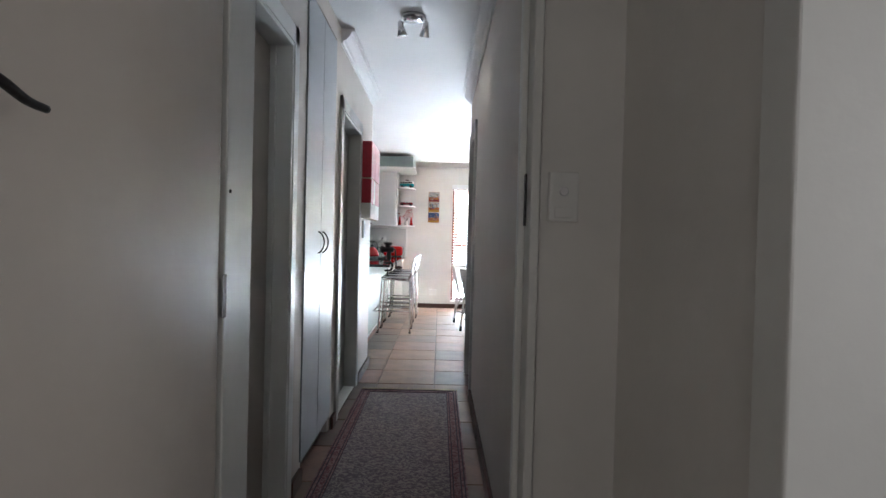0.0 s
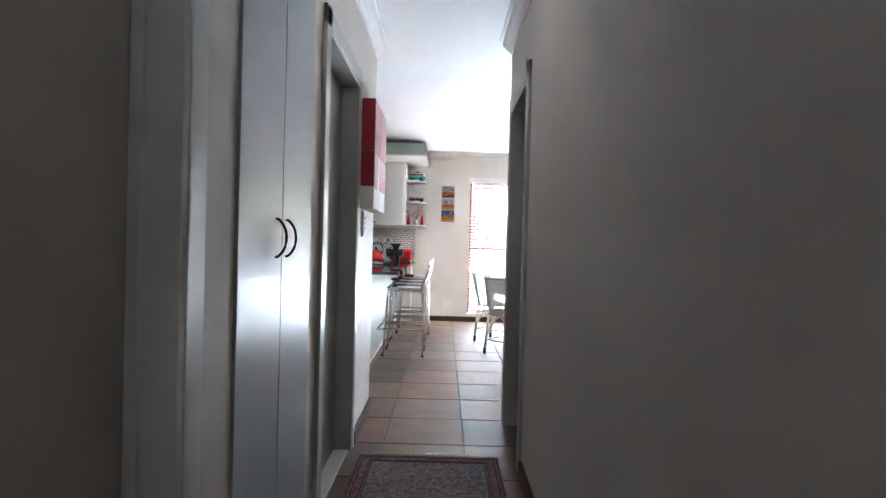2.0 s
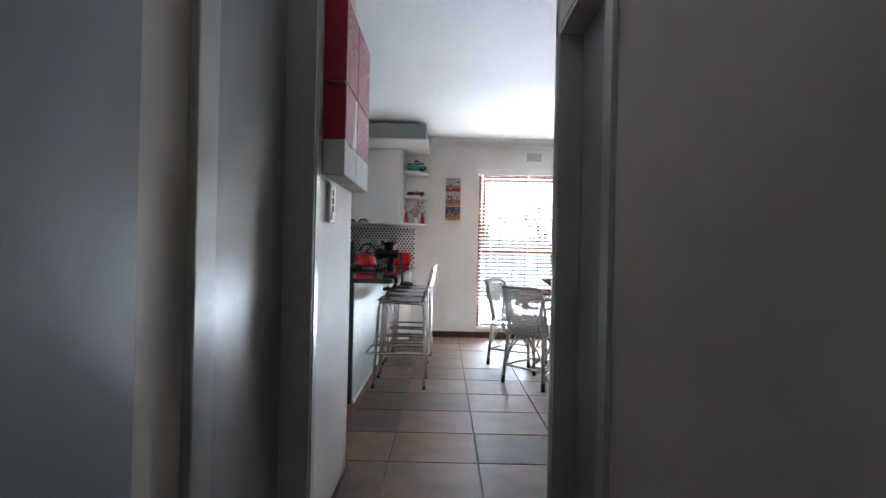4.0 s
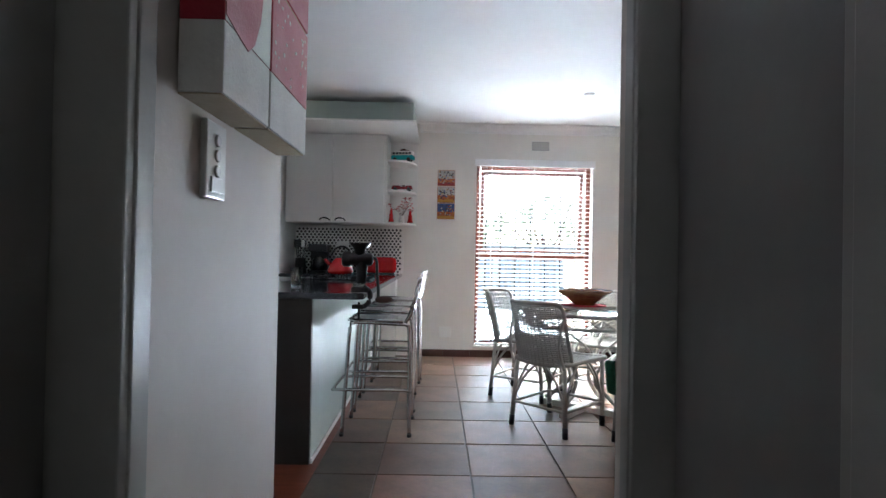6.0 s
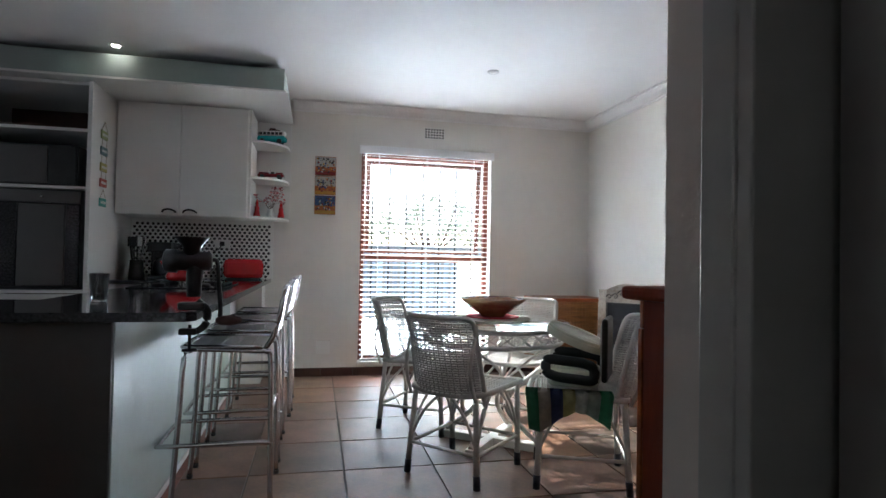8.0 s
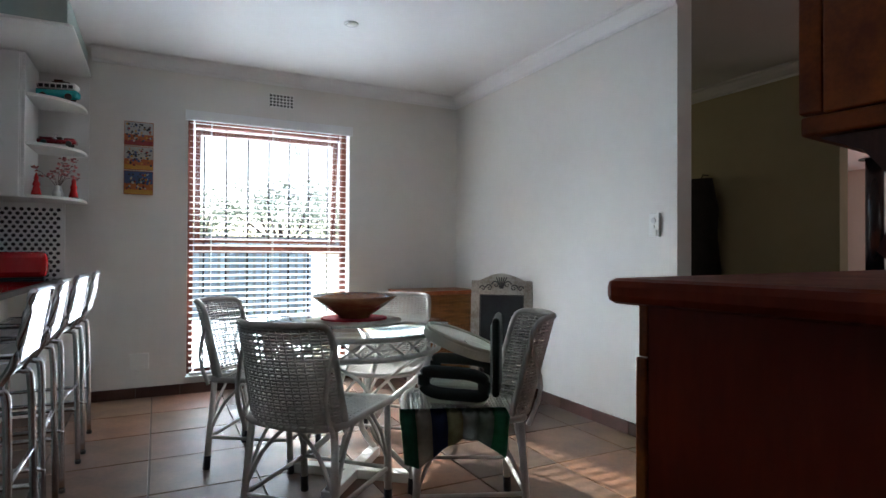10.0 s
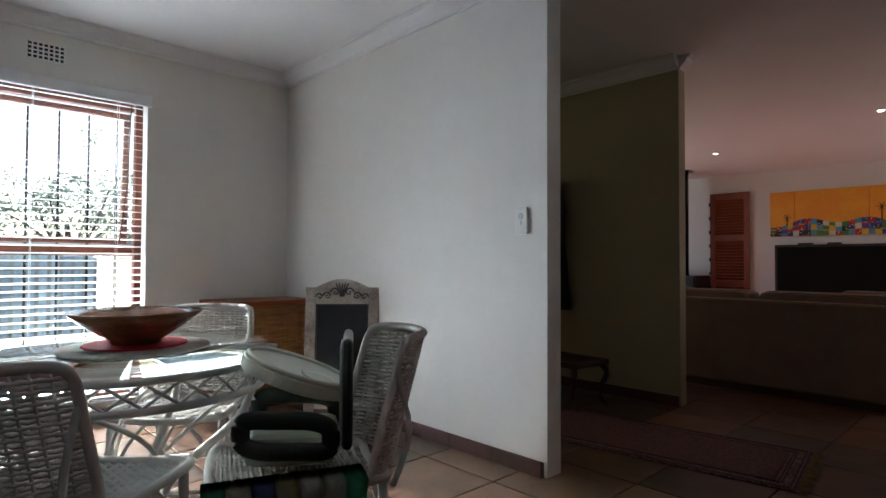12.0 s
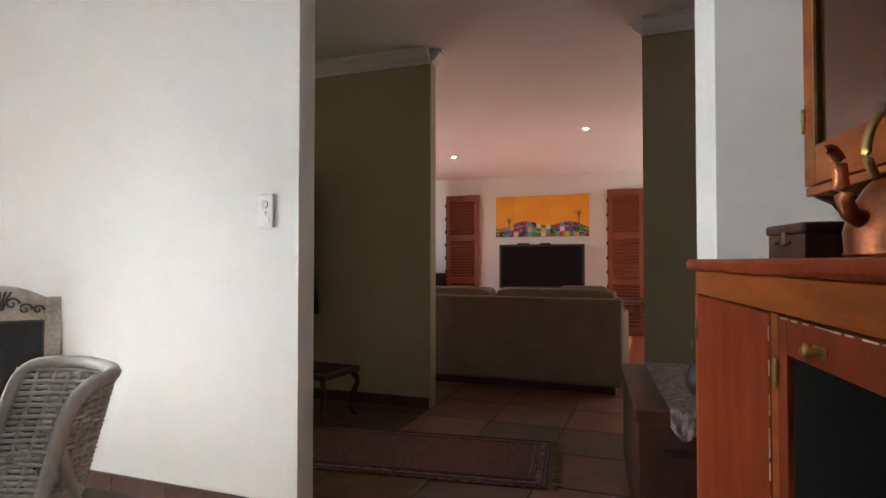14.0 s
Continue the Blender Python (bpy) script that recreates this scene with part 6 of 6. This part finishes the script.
for sx in (-1, 1):
    for sy in (-1, 1):
        bm = bmesh.new()
        tube(bm, smooth_path([(sx * 0.20, sy * 0.155, 0.285), (sx * 0.225, sy * 0.18, 0.22), (sx * 0.19, sy * 0.15, 0.11), (sx * 0.20, sy * 0.16, 0.03), (sx * 0.225, sy * 0.18, 0.0)], 5), 0.022, 10, 0.012)
        part("leg", bm, M["darkwood"], fs)
fs.matrix_world = pose(4.16, 9.28, 0.001, 0, 0, 84)

ct = thing("hanging_coat", "long dark coat hanging on a hook in the entrance", "coat")
bm = bmesh.new()
secs = []
for j in range(13):
    v = j / 12
    z = 0.64 + 1.08 * (1 - v)
    w = 0.10 + 0.07 * min(1, v * 4) + 0.03 * v
    ring = []
    for k in range(20):
        a = 2 * math.pi * k / 20
        r = 1 + 0.12 * math.sin(3 * a + v * 5)
        ring.append(bm.verts.new((0.075 * math.cos(a) * r, w * math.sin(a) * r, z)))
    secs.append(ring)
for q, w_ in zip(secs, secs[1:]):
    for k in range(20):
        bm.faces.new((q[k], q[(k + 1) % 20], w_[(k + 1) % 20], w_[k])).smooth = True
bm.faces.new(secs[0]), bm.faces.new(secs[-1])
bmesh.ops.recalc_face_normals(bm, faces=bm.faces[:])
part("cloth", bm, M["coat"], ct)
bm = bmesh.new()
tube(bm, [(0.0, 0, 1.70), (0.03, 0, 1.76), (0.10, 0, 1.76)], 0.006, 6)
part("hook", bm, M["iron"], ct)
ct.matrix_world = pose(4.515, 9.70, 0)

# ---- lounge ----
so = thing("sofa", "taupe fabric sofa seen from behind", "sofa")
bm = bmesh.new()
box(bm, 0, 0.18, -1.05, 1.05, 0.06, 0.735, 0.02)
part("back_frame", bm, M["sofa"], so)
bm = bmesh.new()
tube(bm, [(0.01, -1.04, 0.728), (0.01, 1.04, 0.728)], 0.008, 6)
part("piping", bm, M["gold"], so, "pale piping")
for y0, y1 in ((-1.0, -0.01), (0.01, 1.0)):
    bm = bmesh.new()
    box(bm, 0.10, 0.36, y0, y1, 0.44, 0.80, 0.07)
    cushion = part("back_cushion", bm, M["sofa"], so)
    bm = bmesh.new()
    tube(bm, smooth_path([(0.13, y0 + 0.02, 0.74), (0.13, y0 + 0.10, 0.785), (0.13, (y0 + y1) / 2, 0.79), (0.13, y1 - 0.10, 0.785), (0.13, y1 - 0.02, 0.74)], 5), 0.005, 6)
    part("piping", bm, M["gold"], cushion, "pale piping")
bm = bmesh.new()
box(bm, 0.181, 0.85, -0.88, 0.88, 0.10, 0.43, 0.03)
part("seat", bm, M["sofa"], so)
for s in (-1, 1):
    bm = bmesh.new()
    box(bm, 0.181, 0.9, s * 0.97 - 0.08, s * 0.97 + 0.08, 0.06, 0.60, 0.04)
    part("arm", bm, M["sofa"], so)
boxes("base", M["darkwood"], so, [(0.03, 0.85, -1.0, 1.0, 0, 0.058)])
so.matrix_world = pose(5.45, 8.44, 0.002, 0, 0, -1)
pil = thing("scatter_cushion", "grey patterned scatter cushion on the sofa back", "cushion")
bm = bmesh.new()
box(bm, -0.06, 0.06, -0.22, 0.22, 0, 0.38, 0.055)
part("cover", bm, M["sofa"], pil)
pil.matrix_world = pose(5.98, 7.75, 0.44, 0, 14, -4)

tv = thing("television", "large switched-off flat television with a black frame", "television")
boxes("screen", M["tv"], tv, [(9.10, 9.11, 8.10, 9.27, 0.66, 1.24)])
boxes("frame", M["black"], tv, [(9.095, 9.15, 8.07, 8.10, 0.63, 1.27), (9.095, 9.15, 9.27, 9.30, 0.63, 1.27), (9.095, 9.15, 8.10, 9.27, 1.24, 1.27), (9.095, 9.15, 8.10, 9.27, 0.63, 0.66), (9.112, 9.15, 8.10, 9.27, 0.66, 1.24)], 0.003)
boxes("stand", M["black"], tv, [(9.0, 9.2, 8.5, 8.87, 0.52, 0.535), (9.12, 9.15, 8.62, 8.75, 0.535, 0.63)], 0.003)
tvu = thing("tv_unit", "low dark television unit", "cabinet")
boxes("body", M["darkwood"], tvu, [(8.85, 9.2, 7.95, 9.45, 0.05, 0.518)], 0.005)
boxes("plinth", M["black"], tvu, [(8.88, 9.2, 8.0, 9.4, 0.002, 0.048)])
for k, (y0, y1) in enumerate(((8.35, 8.5), (8.66, 8.83))):
    s = thing("small_speaker", "small black box lying on top of the television", "speaker", "boxes on the television")
    boxes("body", M["black"], s, [(9.10, 9.15, y0 + 0.2, y1 + 0.2, 1.2705, 1.292)], 0.004)


def shutter(y0, y1):
    s = thing("wooden_shutter", "old red-brown louvred wooden shutter leaning on the lounge wall", "shutter", "shutters beside the television")
    x0, x1, z0, z1 = 9.14, 9.18, 0.004, 2.03
    boxes("stile", M["shutter"], s, [(x0, x1, y0, y0 + 0.07, z0, z1)], 0.003)
    boxes("stile", M["shutter"], s, [(x0, x1, y1 - 0.07, y1, z0, z1)], 0.003)
    for a, b_ in ((z1 - 0.09, z1), (1.34, 1.43), (0.70, 0.78), (z0, z0 + 0.12)):
        boxes("rail", M["shutter"], s, [(x0 + 0.002, x1 - 0.002, y0 + 0.07, y1 - 0.07, a, b_)], 0.002)
    bm = bmesh.new()
    box(bm, -0.004, 0.004, y0 + 0.07, y1 - 0.07, -0.022, 0.022, 0.001)
    base_ = part("louvre", bm, M["shutter"], s)
    first = True
    for a, b_ in ((1.43, z1 - 0.09), (0.78, 1.34), (0.12, 0.70)):
        n_ = int((b_ - a) / 0.042)
        for k in range(n_):
            o = base_ if first else new("louvre", base_.data)
            first = False
            o.parent = s
            o.matrix_world = pose((x0 + x1) / 2, 0, a + (k + 0.5) * (b_ - a) / n_, 0, -35)
    for k in range(9):
        boxes("hinge_block", M["iron"], s, [(x0 - 0.012, x0, y1 - 0.02, y1 + 0.012, 0.25 + k * 0.2, 0.30 + k * 0.2)], 0.002)


shutter(9.63, 10.16)
shutter(7.27, 7.76)


def painting():
    """A three-panel picture: orange sky over a quilt of bright hills."""
    p = thing("triptych_painting", "orange three-panel landscape painting of patchwork hills", "painting")
    sky_m = material("painting_sky", (0.75, 0.26, 0.015), 0.55, second=(0.8, 0.38, 0.03), scale=3)
    x = 9.18
    for y0, y1 in ((8.01, 8.27), (8.275, 9.08), (9.085, 9.375)):
        boxes("panel", sky_m, p, [(x, x + 0.035, y0, y1, 1.385, 1.985)], 0.003)
    cols = {"red": (0.4, 0.02, 0.02), "blue": (0.03, 0.06, 0.25), "white": (0.65, 0.62, 0.55), "green": (0.06, 0.22, 0.05), "yellow": (0.65, 0.45, 0.03), "violet": (0.16, 0.05, 0.2), "sky": (0.1, 0.3, 0.45), "black": (0.02, 0.02, 0.03)}
    rnd = random.Random(11)
    groups = {k: bmesh.new() for k in cols}
    n = 20
    def hill(y):
        t = (y - 8.01) / 1.365
        return 1.50 + 0.075 * math.sin(t * 6.3 + 0.4) ** 2 + 0.05 * math.sin(t * 3.14)
    for i in range(n):
        y0, y1 = 8.012 + 1.361 * i / n, 8.012 + 1.361 * (i + 1) / n
        for j in range(3):
            h0, h1 = hill(y0), hill(y1)
            z = lambda h, f: 1.388 + (h - 1.388) * f
            f0, f1 = j / 3, (j + 1) / 3
            sk = 0.012 * math.sin(i * 1.3 + j)
            c = rnd.choice(list(cols))
            b_ = groups[c]
            vs = [b_.verts.new(q) for q in ((x - 0.001, y0, z(h0, f0) + (sk if j else 0)), (x - 0.001, y1, z(h1, f0) + (sk if j else 0)), (x - 0.001, y1, z(h1, f1)), (x - 0.001, y0, z(h0, f1)))]
            f_ = b_.faces.new(vs)
            if c in ("red", "black", "blue"):
                for k in range(3):
                    yy, zz = rnd.uniform(y0 + 0.01, y1 - 0.01), rnd.uniform(z(h0, f0) + 0.008, z(h0, f1) - 0.006)
                    box(groups["white"], x - 0.003, x - 0.0012, yy - 0.005, yy + 0.005, zz - 0.005, zz + 0.005)
    for yy, hh in ((9.17, 0.16), (8.15, 0.26)):
        box(groups["black"], x - 0.002, x - 0.001, yy - 0.006, yy + 0.006, hill(yy) - 0.02, hill(yy) + hh * 0.6)
        for k in range(6):
            tube(groups["black"], [(x - 0.002, yy, hill(yy) + hh * 0.6), (x - 0.002, yy + 0.05 * math.cos(k * 1.05), hill(yy) + hh * 0.6 + 0.05 * math.sin(k * 1.05))], 0.004, 4)
    for k, v in cols.items():
        tagged(part("painted_patch", groups[k], material("painting_" + k, v, 0.5, vary=0.15, scale=30), p), kind="stuff")


painting()
fl = thing("stove_flue", "black stove flue pipe rising to the lounge ceiling", "flue")
bm = bmesh.new()
lathe(bm, [(0.10, 0), (0.10, 1.50)], (0, 0, 0.85), 28)
part("pipe", bm, M["tv"], fl)
bm = bmesh.new()
lathe(bm, [(0.17, 0), (0.17, 0.012)], (0, 0, 2.31), 28)
part("collar", bm, M["tv"], fl)
boxes("stove_body", M["tv"], fl, [(-0.28, 0.28, -0.3, 0.3, 0.12, 0.85)], 0.02)
for sx in (-1, 1):
    for sy in (-1, 1):
        boxes("leg", M["tv"], fl, [(sx * 0.22 - 0.02, sx * 0.22 + 0.02, sy * 0.24 - 0.02, sy * 0.24 + 0.02, 0, 0.118)])
fl.location = (8.6, 10.35, 0.002)
lt = thing("side_table", "dark low two-tier table standing before a shutter", "table")
boxes("top", M["darkwood"], lt, [(0, 0.5, 0, 0.45, 0.47, 0.50)], 0.004)
boxes("shelf_board", M["darkwood"], lt, [(0.03, 0.47, 0.03, 0.42, 0.30, 0.32)], 0.003)
for x in (0.02, 0.45):
    for y in (0.02, 0.4):
        boxes("leg", M["darkwood"], lt, [(x, x + 0.03, y, y + 0.03, 0, 0.469)], 0.002)
lt.location = (8.60, 7.22, 0.002)

# ---- garden outside the window ----
gw = structure("backdrop_garden_wall", M["fence"], [(-14, 16, 20.0, 20.25, -0.3, 1.45)], 0.0, "grey boundary wall beyond the garden", "garden wall")
bm = bmesh.new()
pal = part("pale", (lambda b_: (box(b_, -0.05, 0.05, -0.012, 0.012, 0, 1.5), b_)[1])(bm), material("blue_grey_paint", (0.32, 0.38, 0.46), 0.7, piece=0.3, second=(0.22, 0.27, 0.33), scale=3))
fence = thing("garden_fence", "blue-grey upright board fence in the garden", "fence")
pal.parent = fence
boxes("rail", M["fence"], fence, [(-6, 9, 17.02, 17.06, 0.2, 0.28)])
for k in range(100):
    o = pal if k == 0 else new("pale", pal.data)
    o.parent = fence
    o.matrix_world = pose(-6 + k * 0.15, 17.0, -0.25 + 0.03 * math.sin(k * 2.3))
for x in (0.38, 1.92):
    pc = thing("veranda_post", "cream plastered post outside the window", "post", "posts outside the window")
    boxes("shaft", M["cream"], pc, [(x - 0.12, x + 0.12, 12.2, 12.44, -0.25, 1.05)], 0.008)
    boxes("cap", M["cream"], pc, [(x - 0.14, x + 0.14, 12.18, 12.46, 1.052, 1.09)], 0.008)


def tree(x, y, h, r, seed):
    t = thing("garden_tree", "leafy garden tree beyond the fence", "tree", "trees beyond the fence")
    rnd = random.Random(seed)
    bm = bmesh.new()
    tube(bm, smooth_path([(0, 0, 0), (0.05, 0.02, h * 0.3), (-0.05, 0.05, h * 0.6)], 4), 0.12, 8, 0.06)
    for k in range(6):
        a = k * 1.05
        tube(bm, smooth_path([(0, 0, h * 0.35), (r * 0.4 * math.cos(a), r * 0.4 * math.sin(a), h * 0.55), (r * 0.7 * math.cos(a), r * 0.7 * math.sin(a), h * (0.65 + 0.1 * (k % 3)))], 4), 0.05, 6, 0.015)
    part("trunk", bm, M["darkwood"], t)
    verts, faces = [], []
    cl = [Vector((rnd.gauss(0, r * 0.45), rnd.gauss(0, r * 0.45), h * 0.72 + rnd.gauss(0, h * 0.13))) for _ in range(38)]
    for c in cl:
        for _ in range(60):
            p = c + Vector((rnd.gauss(0, 0.2), rnd.gauss(0, 0.2), rnd.gauss(0, 0.16)))
            a = Vector((rnd.uniform(-1, 1), rnd.uniform(-1, 1), rnd.uniform(-1, 1))).normalized() * 0.06
            b_ = a.cross(Vector((rnd.uniform(-1, 1), rnd.uniform(-1, 1), rnd.uniform(-1, 1)))).normalized() * 0.03
            i = len(verts)
            verts += [p - a, p + b_, p + a, p - b_]
            faces.append((i, i + 1, i + 2, i + 3))
    me = bpy.data.meshes.new("crown")
    me.from_pydata(verts, [], faces)
    me.materials.append(M["leaf"])
    ob = new("crown", me)
    ob.parent = t
    ob["kind"] = "stuff"
    t.location = (x, y, -0.27)


for k, (x, y, h, r) in enumerate(((-1.6, 23, 3.6, 1.7), (1.1, 24, 2.9, 1.5), (3.6, 23.5, 3.7, 1.8), (6.4, 25, 3.3, 1.7), (-4.5, 24, 3.3, 1.7))):
    tree(x, y, h, r, 20 + k)

# ---- floor tiles ----
bm = bmesh.new()
box(bm, -0.2285, 0.2285, -0.2330, 0.2330, -0.011, 0.0, 0.002)
tile = part("floor_tile", bm, M["tile"], floor)
me_tile = tile.data
bpy.data.objects.remove(tile)
rnd = random.Random(5)
count = 0
for i in range(-2, 12):
    for j in range(-13, 13):
        x, y = 0.28 + (i + 0.5) * 0.465, 6.262 + (j + 0.5) * 0.474
        if x < -0.3 and y > 6.3:
            if x < -0.6:
                continue
        if not (-0.55 < x < 5.8):
            continue
        if x > 0.9 and y < 4.6 or y < 2.2 and x > 0.9:
            continue
        if y > 12:
            continue
        o = new("floor_tile", me_tile)
        o.parent = floor
        o.matrix_world = pose(x, y, rnd.uniform(-0.0008, 0.0008), 0, 0, 180 * rnd.randint(0, 1) + rnd.uniform(-0.12, 0.12))
        count += 1
